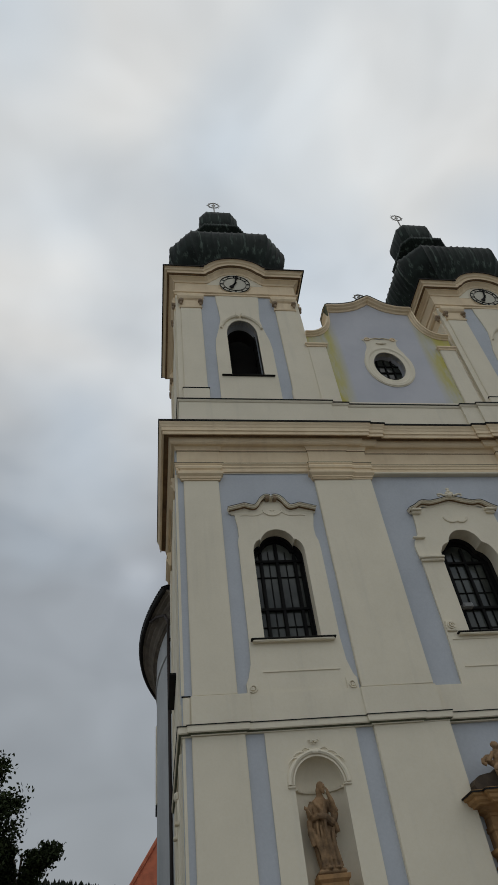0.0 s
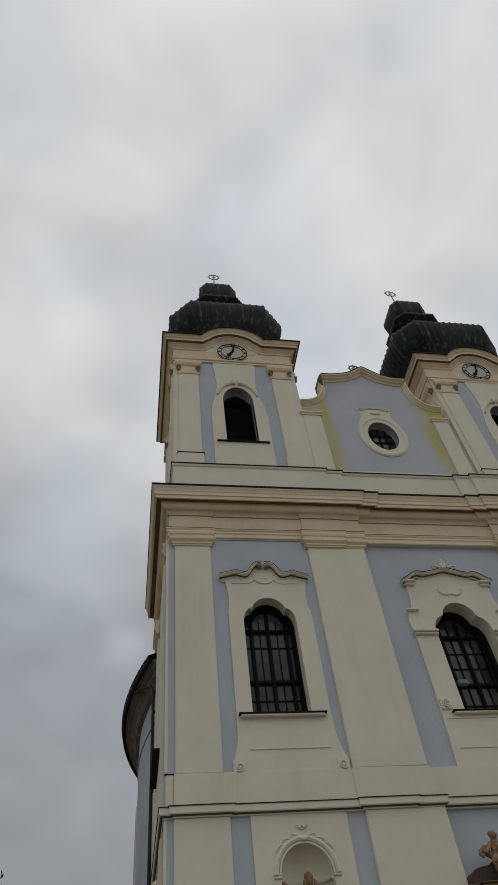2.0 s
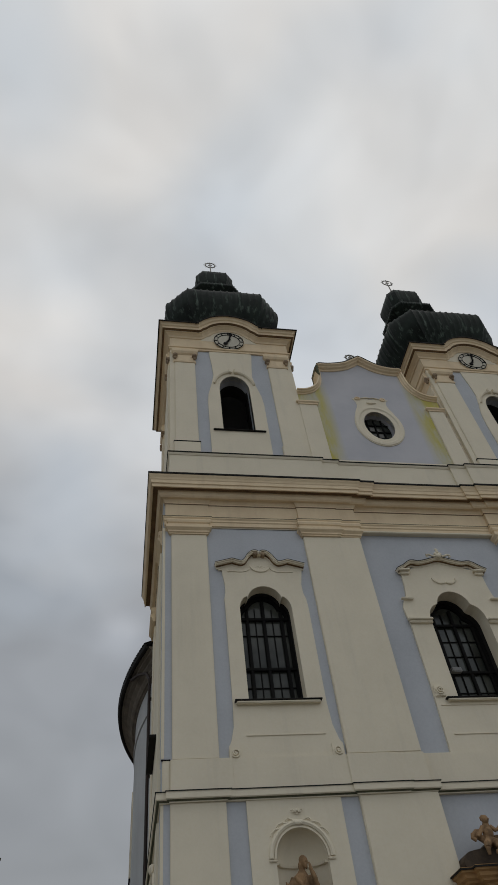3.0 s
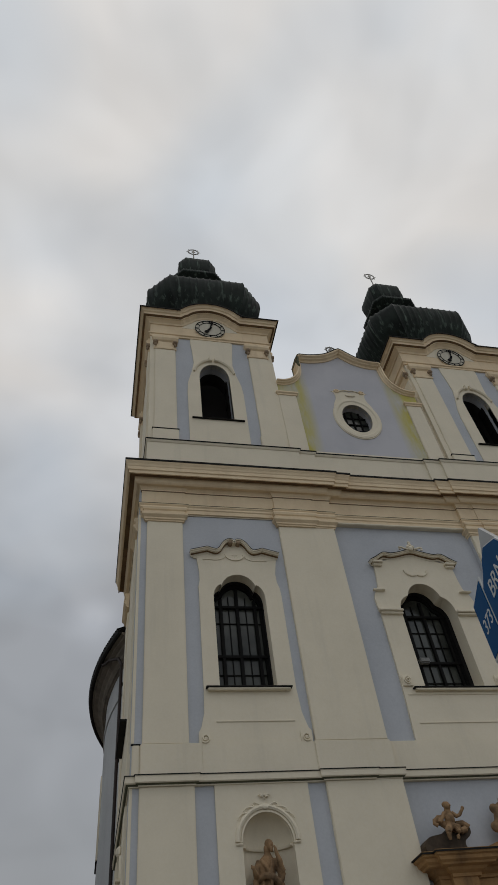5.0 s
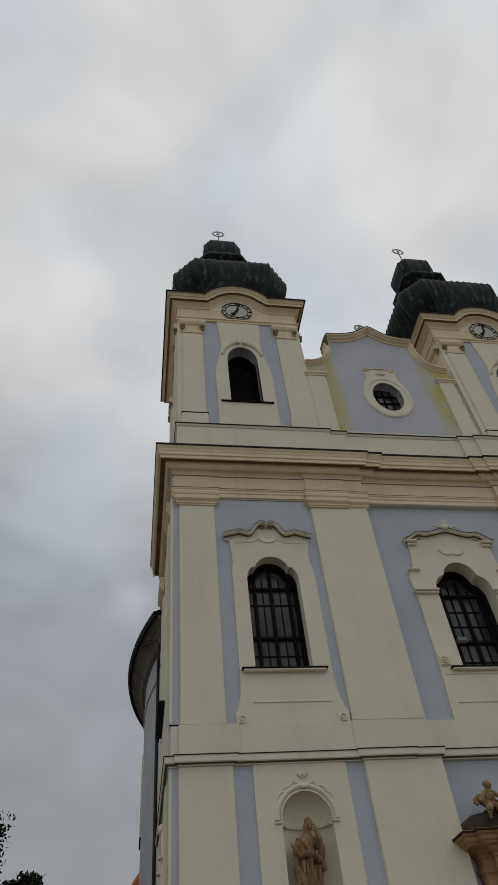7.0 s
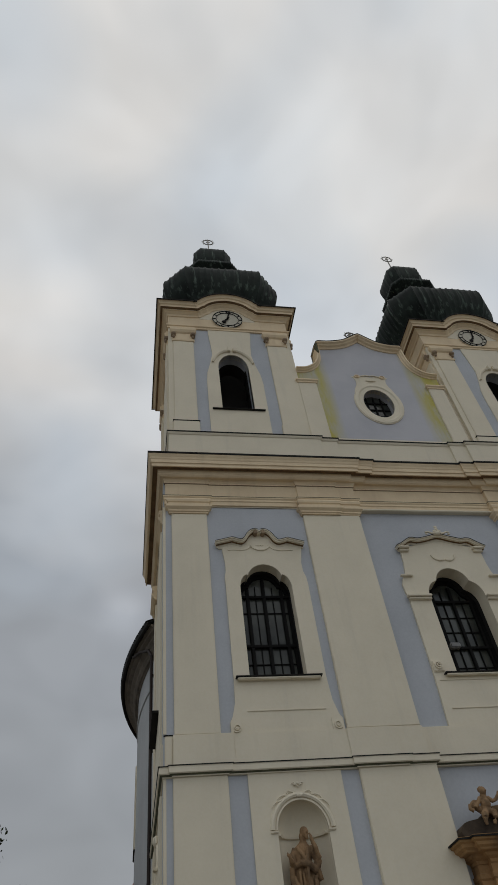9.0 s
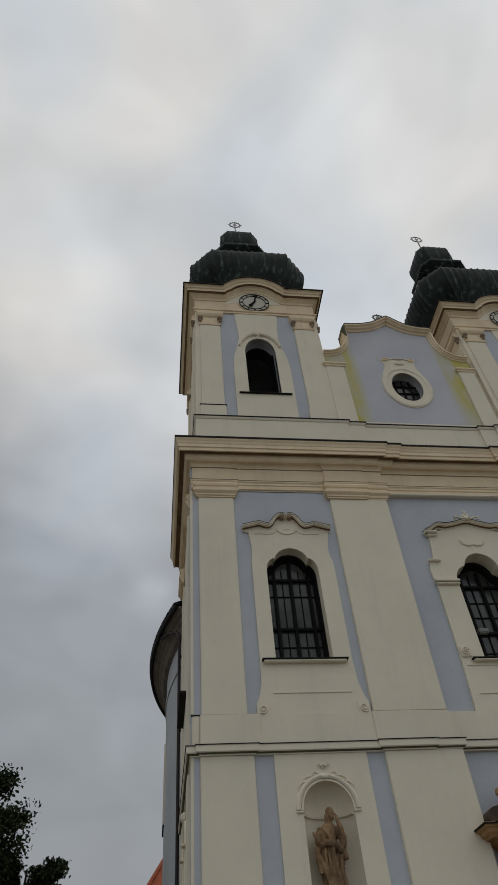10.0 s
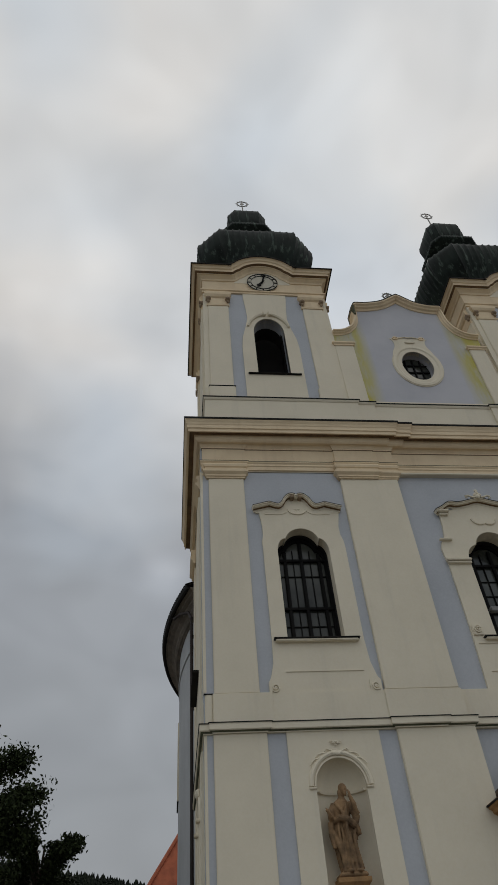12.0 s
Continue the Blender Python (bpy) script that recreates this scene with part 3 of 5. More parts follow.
for s in (1, -1):
    cx = 3.31
    for k in (1, -1):
        pts = [(-1.56, 15.89), (-1.25, 15.98), (-0.98, 16.06), (-0.82, 16.0), (-0.64, 15.97), (-0.5, 16.08), (-0.38, 16.28), (-0.25, 16.41), (-0.13, 16.44), (-0.06, 16.39), (-0.065, 16.33), (-0.12, 16.31)]
        pts = [(flip(cx + k * x, s), z) for x, z in [pts[0], pts[1]] + smoothed(pts[2:])]
        if k * s < 0:
            pts = pts[::-1]
        part("window_hood", ribbon(bmesh.new(), pts[:-8] if k * s > 0 else pts[8:], HOOD, 0.04), CREAM, church, "swan-neck plaster hood")
        part("hood_shade", ribbon(bmesh.new(), pts[:-12] if k * s > 0 else pts[12:], UNDER, 0.04), SOFFIT, church, "brown shade-coloured underside")
        part("hood_cover", ribbon(bmesh.new(), pts[:-12] if k * s > 0 else pts[12:], [(0.0, 0.104), (0.245, 0.079), (0.245, 0.070), (0.252, 0.070), (0.252, 0.086), (0.0, 0.12)], 0.04), SHEET, church, "dark sheet metal edge")
        bm = bmesh.new()
        lathe(bm, [(0.085, 0.0), (0.085, 0.2), (0.07, 0.235), (0.03, 0.25), (0.005, 0.25)], seg=14)
        bmesh.ops.transform(bm, matrix=pose(flip(cx + k * 0.135, s), 0.06, 16.40, 90), verts=bm.verts)
        part("scroll", bm, ROSETTE, church, "shade-brown scroll end")
        line = [(0.30, 15.96), (0.36, 15.86), (0.50, 15.76), (0.72, 15.72), (0.95, 15.74), (1.15, 15.72)]
        line = [(flip(cx + k * x, s), z) for x, z in smoothed(line, 3)]
        part("shell_ornament", ribbon(bmesh.new(), line if k * s > 0 else line[::-1], [(0, -0.02), (0.025, -0.02), (0.025, 0.02), (0, 0.02)], 0.02), CREAM, church)
    crown = [(-1.47, 15.78), (1.47, 15.78), (1.47, 15.91), (1.2, 15.99), (0.97, 16.04), (0.82, 15.98), (0.66, 15.95), (0.5, 16.06), (0.38, 16.26), (0.24, 16.38), (0.0, 16.40), (-0.24, 16.38), (-0.38, 16.26), (-0.5, 16.06), (-0.66, 15.95), (-0.82, 15.98), (-0.97, 16.04), (-1.2, 15.99), (-1.47, 15.91)]
    part("wall_panel", slab(mirror([(cx + x, z) for x, z in crown], s), 0.016, 0.2), CREAM, church)
    bm = bmesh.new()
    ribbon(bm, [(flip(cx, s) + 0.33 * math.cos(a), 15.96 + 0.24 * math.sin(a)) for a in np.linspace(math.pi, math.tau, 16)], [(0, -0.025), (0.045, -0.02), (0.045, 0.02), (0, 0.025)], 0.02)
    lathe_at = Matrix.Translation((flip(cx, s), 0.03, 15.96))
    for q in range(5):
        a = math.pi * (1.1 + 0.2 * q)
        tube(bm, [lathe_at @ Vector((0.04 * math.cos(a), -0.02, 0.03 * math.sin(a))), lathe_at @ Vector((0.27 * math.cos(a), 0.01, 0.19 * math.sin(a)))], 0.012, 0.018, 6)
    part("shell_ornament", bm, CREAM, church)
    for x in (1.96, 4.86):
        bm = bmesh.new()
        plate(bm, [(flip(x, s) - 0.17, 9.46)] + arc(flip(x, s), 9.46, 0.17, 0.16, 180, 360, 10)[1:] + [(flip(x, s) + 0.17, 9.72)] + arc(flip(x, s), 9.72, 0.17, 0.12, 0, 180, 10)[1:], -0.012, 0.1)
        turnway = 1 if x < 3 else -1
        coil = [(flip(x + turnway * r * math.cos(a), s), 9.56 + r * math.sin(a)) for a, r in zip(np.linspace(-2.4, 6.6, 26), np.linspace(0.125, 0.03, 26))]
        ribbon(bm, coil if turnway * s > 0 else coil[::-1], [(0, -0.022), (0.045, -0.012), (0.045, 0.012), (0, 0.022)], -0.012)
        ball(bm, (flip(x, s), -0.02, 9.56), 0.045, 1, 0.8, 1)
        part("volute", bm, CREAM, church)
CH = [(-1.7, 15.90), (-1.45, 16.04), (-1.15, 16.24), (-0.85, 16.21), (-0.45, 16.30), (0, 16.42), (0.45, 16.30), (0.85, 16.21), (1.15, 16.24), (1.45, 16.04), (1.7, 15.90)]
part("window_hood", ribbon(bmesh.new(), smoothed([(XC + x, z) for x, z in CH], 3), HOOD, 0.2), CREAM, church, "curved bracket hood")
part("hood_shade", ribbon(bmesh.new(), smoothed([(XC + x, z) for x, z in CH], 3), UNDER, 0.2), SOFFIT, church, "brown shade-coloured underside")
part("hood_cover", ribbon(bmesh.new(), smoothed([(XC + x, z) for x, z in CH], 3), [(0.0, 0.104), (0.245, 0.079), (0.245, 0.066), (0.256, 0.066), (0.256, 0.088), (0.0, 0.12)], 0.2), SHEET, church, "dark sheet metal edge")
bm = bmesh.new()
for x, z, r in ((0, 16.80, 0.055), (0, 16.70, 0.06), (-0.08, 16.60, 0.065), (0.08, 16.60, 0.065), (0, 16.52, 0.09)):
    ball(bm, (XC + x, -0.06, z), r, 1.25, 0.8, 1.1)
for k in (-1, 1):
    curl = [(0.12, 16.50), (0.24, 16.52), (0.36, 16.58), (0.47, 16.56), (0.48, 16.49), (0.40, 16.47)]
    tube(bm, [(XC + k * x, -0.05, z) for x, z in curl], 0.045, 0.028, 7)
part("crown_ornament", bm, CREAM, church)
for k in (-1, 1):
    curl = ((0.02, 15.47), (0.10, 15.43), (0.22, 15.42), (0.34, 15.47), (0.42, 15.55), (0.46, 15.66))
    part("garland", ribbon(bmesh.new(), [(XC + k * x, z) for x, z in (curl if k > 0 else curl[::-1])], [(0, -0.03), (0.05, -0.02), (0.06, 0.02), (0, 0.03)], 0.18), CREAM, church)
    for o0, o1, y, z0, z1 in ((1.02, 1.90, 0.02, 13.84, 13.93), (1.03, 1.86, 0.08, 13.75, 13.836), (1.45, 1.9, 0.06, 14.70, 14.77), (1.25, 1.66, 0.0, 15.90, 15.99), (1.28, 1.62, 0.08, 15.80, 15.896)):
        a, b = sorted((XC + k * o0, XC + k * o1))
        part("impost", block(a, b, y, 0.2, z0, z1, bevel=0.02), CREAM, church)
    bm = bmesh.new()
    box(bm, XC + k * 1.62 - 0.17, XC + k * 1.62 + 0.17, 0.12, 0.25, 11.14, 11.5, bevel=0.02)
    for r, o in ((0.11, 0.05), (0.05, 0.07)):
        ring = [(XC + k * 1.62 + r * math.cos(a), 11.33 + r * math.sin(a)) for a in np.linspace(0.3, 5.9, 12)]
        ribbon(bm, ring, [(0, -0.02), (o, -0.015), (o, 0.015), (0, 0.02)], 0.12)
    part("volute", bm, CREAM, church)


# ---- niches and statues ----
def niche_shell(s):
    bm = bmesh.new()
    cx, r = flip(3.43, s), 0.662
    rows = []
    for i in range(17):
        a = math.pi * i / 16
        col = [(cx - r * math.cos(a), 0.1 + 0.46 * math.sin(a), z) for z in np.linspace(4.3, 6.99, 5)]
        for j in range(1, 9):
            e = math.pi / 2 * j / 8
            col.append((cx - r * math.cos(a) * math.cos(e), 0.1 + 0.46 * math.sin(a) * math.cos(e), 6.99 + 0.705 * math.sin(e)))
        rows.append([bm.verts.new(p) for p in col])
    for a, b in zip(rows, rows[1:]):
        for j in range(len(a) - 1):
            bm.faces.new((a[j], b[j], b[j + 1], a[j + 1]))
    bmesh.ops.remove_doubles(bm, verts=bm.verts, dist=0.001)
    ob = part("niche", bm, CREAM, church, "rounded plaster niche with shell head", smooth=True)
    m = ob.modifiers.new("thick", "SOLIDIFY")
    m.thickness, m.offset = 0.05, 1.0
    bm = bmesh.new()
    for k in (-1, 1):
        a, b = sorted((cx + k * 0.64, cx + k * 0.84))
        box(bm, a, b, -0.02, 0.1, 6.93, 6.98, bevel=0.015)
    ribbon(bm, arc(cx, 7.0, 0.72, 0.74, 180, 0, 24), [(0.0, 0.0), (0.04, 0.0), (0.07, 0.05), (0.05, 0.1), (0.0, 0.13)], 0.03)
    ribbon(bm, arc(cx, 7.0, 0.675, 0.69, 180, 0, 24), [(0.0, -0.02), (0.03, -0.02), (0.03, 0.02), (0.0, 0.02)], 0.03)
    for x, z, rr in ((0, 7.68, 0.09), (-0.13, 7.70, 0.06), (0.13, 7.70, 0.06), (-0.3, 7.66, 0.04), (0.3, 7.66, 0.04), (-0.42, 7.58, 0.04), (0.42, 7.58, 0.04), (-0.55, 7.44, 0.035), (0.55, 7.44, 0.035), (0, 7.98, 0.05), (-0.08, 7.95, 0.035), (0.08, 7.95, 0.035), (0, 7.9, 0.03)):
        ball(bm, (cx + x, -0.01, z + 0.09), rr * 0.8, 1.3, 0.7, 0.8)
    for k in (-1, 1):
        for curl in ([(0.06, 7.66), (0.16, 7.76), (0.27, 7.80), (0.33, 7.75), (0.28, 7.70)], [(0.3, 7.68), (0.42, 7.70), (0.54, 7.66), (0.58, 7.60)], [(0.5, 7.56), (0.62, 7.55), (0.72, 7.47), (0.76, 7.40)], [(0.03, 7.93), (0.1, 8.0), (0.16, 7.98)]):
            tube(bm, [(cx + k * x, -0.01, z + 0.09) for x, z in curl], 0.022, 0.014, 6)
    part("niche_moulding", bm, CREAM, church)
    part("niche_band", sweep(bmesh.new(), [(cx - 0.60 * math.cos(a), 0.1 + 0.43 * math.sin(a)) for a in np.linspace(0.05, math.pi - 0.05, 18)], [(-0.06, 6.90), (0.02, 6.91), (0.03, 6.96), (-0.06, 6.98)]), CREAM, church)
    part("niche_floor", block(cx - 0.62, cx + 0.62, 0.1, 0.75, 4.2, 4.36), CREAM, church)


def figure(bm, at, h, way=1, seed=1):
    """A robed standing figure of height h: long folded robe, mantle gathered at the hip, one hand raised to the chin."""
    ox, oy, oz = at
    rnd = random.Random(seed)
    k = h / 2.0
    zs = [0, 0.12, 0.5, 0.75, 1.0, 1.25, 1.45, 1.57, 1.65, 1.74]
    left = [0.24, 0.24, 0.27, 0.30, 0.29, 0.25, 0.25, 0.20, 0.09, 0.07]
    right = [0.25, 0.23, 0.20, 0.21, 0.23, 0.19, 0.21, 0.17, 0.09, 0.07]
    ph = [rnd.random() * 6 for _ in range(3)]
    rows = []
    for z in np.linspace(0, 1.74, 30):
        wl, wr = np.interp(z, zs, left), np.interp(z, zs, right)
        sway = -0.05 * math.sin(z * 1.9)
        ring = []
        for i in range(56):
            a = i * math.tau / 56
            c, sn = math.cos(a), math.sin(a)
            deep = 1.0 if z < 1.2 else 0.35
            fold = 0.05 * (abs(math.sin(4.5 * a + ph[0] + z * 0.5)) - 0.6) + 0.02 * math.sin(15 * a + ph[1] - z * 1.4)
            w = (wr if c > 0 else wl) + fold * deep
            d = (wl + wr) * 0.36 + fold * deep
            ring.append(bm.verts.new((ox + way * k * (w * c + sway), oy + k * d * sn, oz + k * z)))
        rows.append(ring)
    for a, b in zip(rows, rows[1:]):
        for i in range(56):
            bm.faces.new((a[i], a[(i + 1) % 56], b[(i + 1) % 56], b[i]))
    bm.faces.new(list(reversed(rows[0])))
    bm.faces.new(rows[-1])
    P = lambda x, y, z: (ox + way * k * (x - 0.05 * math.sin(z * 1.9)), oy + k * y, oz + k * z)
    T = lambda pts, r0, r1, n=9: tube(bm, [P(*q) for q in pts], r0 * k, r1 * k, n)
    # head with hair, brow and beard
    ball(bm, P(0.06, -0.05, 1.86), 0.105 * k, 0.86, 1.0, 1.22, 3)
    ball(bm, P(0.04, 0.0, 1.90), 0.115 * k, 0.95, 1.0, 1.05, 3)
    ball(bm, P(-0.04, 0.0, 1.78), 0.07 * k, 0.8, 1.0, 1.5)
    ball(bm, P(0.08, -0.13, 1.75), 0.05 * k, 0.9, 0.8, 1.5)
    ball(bm, P(0.085, -0.155, 1.85), 0.022 * k, 0.8, 1.0, 1.6)
    # raised arm with a wide sleeve, hand at the chin
    T([(0.17, 0.0, 1.52), (0.27, -0.08, 1.36), (0.33, -0.14, 1.25)], 0.11, 0.105)
    T([(0.34, -0.16, 1.25), (0.26, -0.26, 1.45), (0.16, -0.27, 1.66)], 0.09, 0.045)
    T([(0.17, -0.27, 1.64), (0.15, -0.25, 1.74), (0.13, -0.22, 1.80)], 0.045, 0.03, 7)
    T([(0.33, -0.12, 1.24), (0.30, -0.12, 1.1), (0.26, -0.12, 1.0)], 0.10, 0.08)
    # lowered arm held out with an open hand
    T([(-0.20, 0.0, 1.50), (-0.31, -0.06, 1.30), (-0.32, -0.16, 1.16)], 0.10, 0.085)
    T([(-0.32, -0.16, 1.16), (-0.36, -0.28, 1.20), (-0.42, -0.34, 1.28)], 0.075, 0.04)
    ball(bm, P(-0.44, -0.35, 1.31), 0.05 * k, 1.2, 0.7, 0.8)
    T([(-0.44, -0.35, 1.31), (-0.49, -0.37, 1.37)], 0.022, 0.015, 6)
    # mantle: diagonal roll, hip bundle, long hanging edges
    T([(-0.30, -0.10, 1.10), (-0.12, -0.24, 1.16), (0.08, -0.24, 1.12), (0.24, -0.16, 1.0)], 0.06, 0.10)
    T([(0.20, -0.16, 1.06), (0.31, -0.10, 0.96), (0.35, -0.06, 0.84), (0.26, -0.06, 0.74)], 0.095, 0.08)
    T([(-0.18, -0.08, 1.52), (-0.06, -0.20, 1.34), (0.02, -0.24, 1.12)], 0.045, 0.05)
    T([(0.06, -0.20, 1.50), (0.04, -0.24, 1.2), (0.02, -0.25, 0.8), (0.08, -0.24, 0.2)], 0.035, 0.045)
    T([(-0.33, -0.10, 1.1), (-0.36, -0.12, 0.8), (-0.31, -0.14, 0.52)], 0.075, 0.05)
    T([(-0.30, -0.12, 0.9), (-0.22, -0.20, 0.6), (-0.12, -0.22, 0.1)], 0.05, 0.06)
    T([(0.22, -0.14, 0.9), (0.2, -0.18, 0.5), (0.24, -0.18, 0.06)], 0.05, 0.06)
    for i in range(5):
        x = -0.18 + 0.09 * i
        T([(x, -0.22, 1.0 - 0.05 * i), (x * 0.95, -0.22, 0.5), (x * 1.15, -0.23, 0.03)], 0.028, 0.045, 7)
    ball(bm, P(-0.06, -0.27, 0.03), 0.07 * k, 0.8, 1.5, 0.6)
    ball(bm, P(0.16, -0.25, 0.03), 0.07 * k, 0.8, 1.5, 0.6)
    return bm


def fused(ob, size):
    m = ob.modifiers.new("fuse", "REMESH")
    m.mode, m.voxel_size, m.use_smooth_shade = "VOXEL", size, True
    return ob


for s in (1, -1):
    niche_shell(s)
    cx = flip(3.41, s)
    ped = part("pedestal", sweep(bmesh.new(), [(cx - 0.33, 0.62), (cx - 0.33, 0.0), (cx + 0.33, 0.0), (cx + 0.33, 0.62)], [(-0.25, 4.362), (0.08, 4.362), (0.08, 4.46), (0.0, 4.52), (0.0, 4.86), (0.06, 4.93), (0.06, 5.02), (-0.25, 5.02)]), STONE, None)
    tagged(ped, "brown sandstone pedestal standing in a wall niche", "pedestal", "niche pedestals")
    bm = bmesh.new()
    box(bm, cx - 0.34, cx + 0.34, -0.05, 0.55, 5.02, 5.13, bevel=0.03)
    figure(bm, (cx, 0.22, 5.11), 1.98, s, 3)
    ob = fused(part("statue", bm, STATUE), 0.014)
    tagged(ob, "weathered brown sandstone saint standing on a niche pedestal", "statue", "niche statues")

# ---- portal ----
portal = thing("portal", "carved brown sandstone portal with moulded cornice", "portal")
PORT = [(-0.2, 5.90), (0.04, 5.90), (0.05, 5.97), (0.16, 6.02), (0.2, 6.08), (0.36, 6.10), (0.38, 6.14), (0.46, 6.18), (0.48, 6.25), (0.55, 6.28), (0.57, 6.38), (-0.2, 6.32)]
x0, x1 = 7.66, 2 * XC - 7.66
pp = [(x0, 0.2), (x0, -0.15), (x0 + 0.3, -0.15), (x0 + 0.3, -0.32), (x0 + 1.0, -0.32), (x0 + 1.0, -0.1), (x1 - 1.0, -0.1), (x1 - 1.0, -0.32), (x1 - 0.3, -0.32), (x1 - 0.3, -0.15), (x1, -0.15), (x1, 0.2)]
part("portal_cornice", sweep(bmesh.new(), pp, PORT), STONE, portal)
part("portal_cornice", ribbon(bmesh.new(), smoothed([(XC - 1.75, 6.16), (XC - 1.3, 6.26), (XC - 0.8, 6.46), (XC, 6.62), (XC + 0.8, 6.46), (XC + 1.3, 6.26), (XC + 1.75, 6.16)], 3), [(0.0, -0.12), (0.3, -0.12), (0.34, -0.02), (0.5, 0.04), (0.52, 0.12), (0.0, 0.16)], 0.2), STONE, portal)
top = max(z for o, z in PORT)
part("portal_cover", sweep(bmesh.new(), pp, [(-0.2, top + 0.004), (0.585, top - 0.055), (0.60, top - 0.06), (0.60, top - 0.02), (-0.2, top + 0.03)]), SHEET, portal, "dark weathered top edge")
part("tympanum", slab([(XC - 1.6, 6.24), (XC + 1.6, 6.24), (XC + 0.7, 6.54), (XC, 6.64), (XC - 0.7, 6.54)], -0.05, 0.28), STONE, portal)
for k in (1, -1):
    for a, b, y in ((7.66, 7.98, -0.13), (7.95, 8.6, -0.28)):
        xa, xb = sorted((flip(a, k), flip(b, k)))
        part("portal_pilaster", block(xa, xb, y, 0.27, 0, 4.5, bevel=0.03), STONE, portal)
        bm = bmesh.new()
        sweep(bm, [(xa, 0.25), (xa, y), (xb, y), (xb, 0.25)], [(-0.1, 4.5), (0.03, 4.5), (0.06, 4.56), (0.02, 4.6), (0.02, 4.72), (0.1, 4.8), (0.1, 4.86), (0.03, 4.9), (0.03, 5.05), (0.12, 5.12), (0.12, 5.2), (0.02, 5.24), (0.02, 5.56), (0.06, 5.6), (0.06, 5.7), (0.02, 5.72), (0.02, 5.91), (-0.1, 5.91)])
        part("portal_capital", bm, STONE, portal)
part("lintel", block(8.6, 2 * XC - 8.6, -0.08, 0.27, 4.4, 5.91, bevel=0.02), STONE, portal)
door = part("door", block(8.6, 2 * XC - 8.6, 0.0, 0.26, 0.02, 4.4, bevel=0.02), WOOD, portal, "dark oak double door")
for k in (1, -1):
    for z0, z1 in ((0.3, 1.9), (2.1, 4.1)):
        a, b = sorted((XC + k * 0.2, XC + k * 1.45))
        part("door_panel", block(a, b, -0.03, 0.1, z0, z1, bevel=0.04), WOOD, door)


def cherub(k):
    cx, y, z = flip(8.29, k), -0.35, 6.46
    q = lambda x, yy, zz: (cx + k * x, y + yy, z + zz)
    # dark scrolled base with a curled shoulder
    xz = smoothed([(-0.80, 6.40), (-0.88, 6.60), (-0.74, 6.78), (-0.50, 6.84), (-0.26, 6.88), (-0.10, 7.0), (0.08, 7.10), (0.30, 7.14), (0.46, 7.06), (0.50, 6.88), (0.40, 6.76), (0.28, 6.68), (0.26, 6.56), (0.36, 6.40)], 3)
    part("figure_base", slab([(cx + k * u, v) for u, v in (xz if k > 0 else xz[::-1])], y + 0.02, y + 0.5), BLACKSTONE, portal, "blackened sandstone scroll base")
    bm = bmesh.new()
    T = lambda pts, r0, r1, n=9: tube(bm, [q(*p) for p in pts], r0, r1, n)
    ball(bm, q(0.0, -0.04, 1.03), 0.10, 0.92, 1.0, 1.12, 3)
    for a in np.linspace(0, math.tau, 9)[:-1]:
        ball(bm, q(0.01 + 0.07 * math.cos(a), 0.02 + 0.05 * math.sin(a), 1.09 + 0.02 * math.sin(2 * a)), 0.045)
    ball(bm, q(0.05, -0.13, 1.02), 0.025, 1, 1, 1)
    T([(0.0, 0.0, 0.95), (-0.02, 0.0, 0.82), (-0.04, 0.0, 0.66), (-0.03, 0.0, 0.52)], 0.085, 0.14, 12)
    ball(bm, q(-0.02, -0.06, 0.72), 0.125, 1.0, 0.8, 1.1)
    ball(bm, q(-0.03, 0.0, 0.54), 0.15, 1.15, 1.0, 0.8)
    # legs astride the scroll
    T([(-0.10, -0.06, 0.52), (-0.24, -0.22, 0.42), (-0.27, -0.26, 0.34)], 0.10, 0.075)
    T([(-0.27, -0.26, 0.34), (-0.28, -0.25, 0.27), (-0.27, -0.24, 0.18)], 0.065, 0.04)
    T([(0.04, -0.08, 0.50), (0.02, -0.26, 0.44), (0.0, -0.28, 0.34)], 0.10, 0.075)
    T([(0.0, -0.28, 0.34), (-0.04, -0.27, 0.26), (-0.07, -0.26, 0.18)], 0.065, 0.04)
    T([(0.06, 0.0, 0.48), (0.2, -0.06, 0.42), (0.34, -0.05, 0.46)], 0.09, 0.08)
    # arms
    T([(0.09, 0.0, 0.88), (0.2, -0.03, 0.78), (0.28, -0.06, 0.80), (0.38, -0.1, 0.92)], 0.06, 0.04)
    ball(bm, q(0.40, -0.1, 0.95), 0.05)
    T([(-0.11, 0.0, 0.88), (-0.24, -0.04, 0.74), (-0.34, -0.06, 0.64)], 0.06, 0.045)
    # drapery behind the hip
    T([(-0.16, 0.08, 0.80), (-0.30, 0.06, 0.80), (-0.42, 0.02, 0.72)], 0.06, 0.05)
    T([(-0.42, 0.02, 0.74), (-0.46, 0.02, 0.64), (-0.38, 0.0, 0.58)], 0.06, 0.05)
    T([(-0.34, 0.05, 0.72), (-0.24, 0.05, 0.66), (-0.12, 0.05, 0.56)], 0.09, 0.08)
    T([(0.14, 0.1, 0.62), (0.34, 0.04, 0.62), (0.46, 0.0, 0.5)], 0.08, 0.09)
    ob = fused(part("statue", bm, STATUE), 0.012)
    tagged(ob, "small brown sandstone figure seated on a portal scroll", "statue", "portal figures")


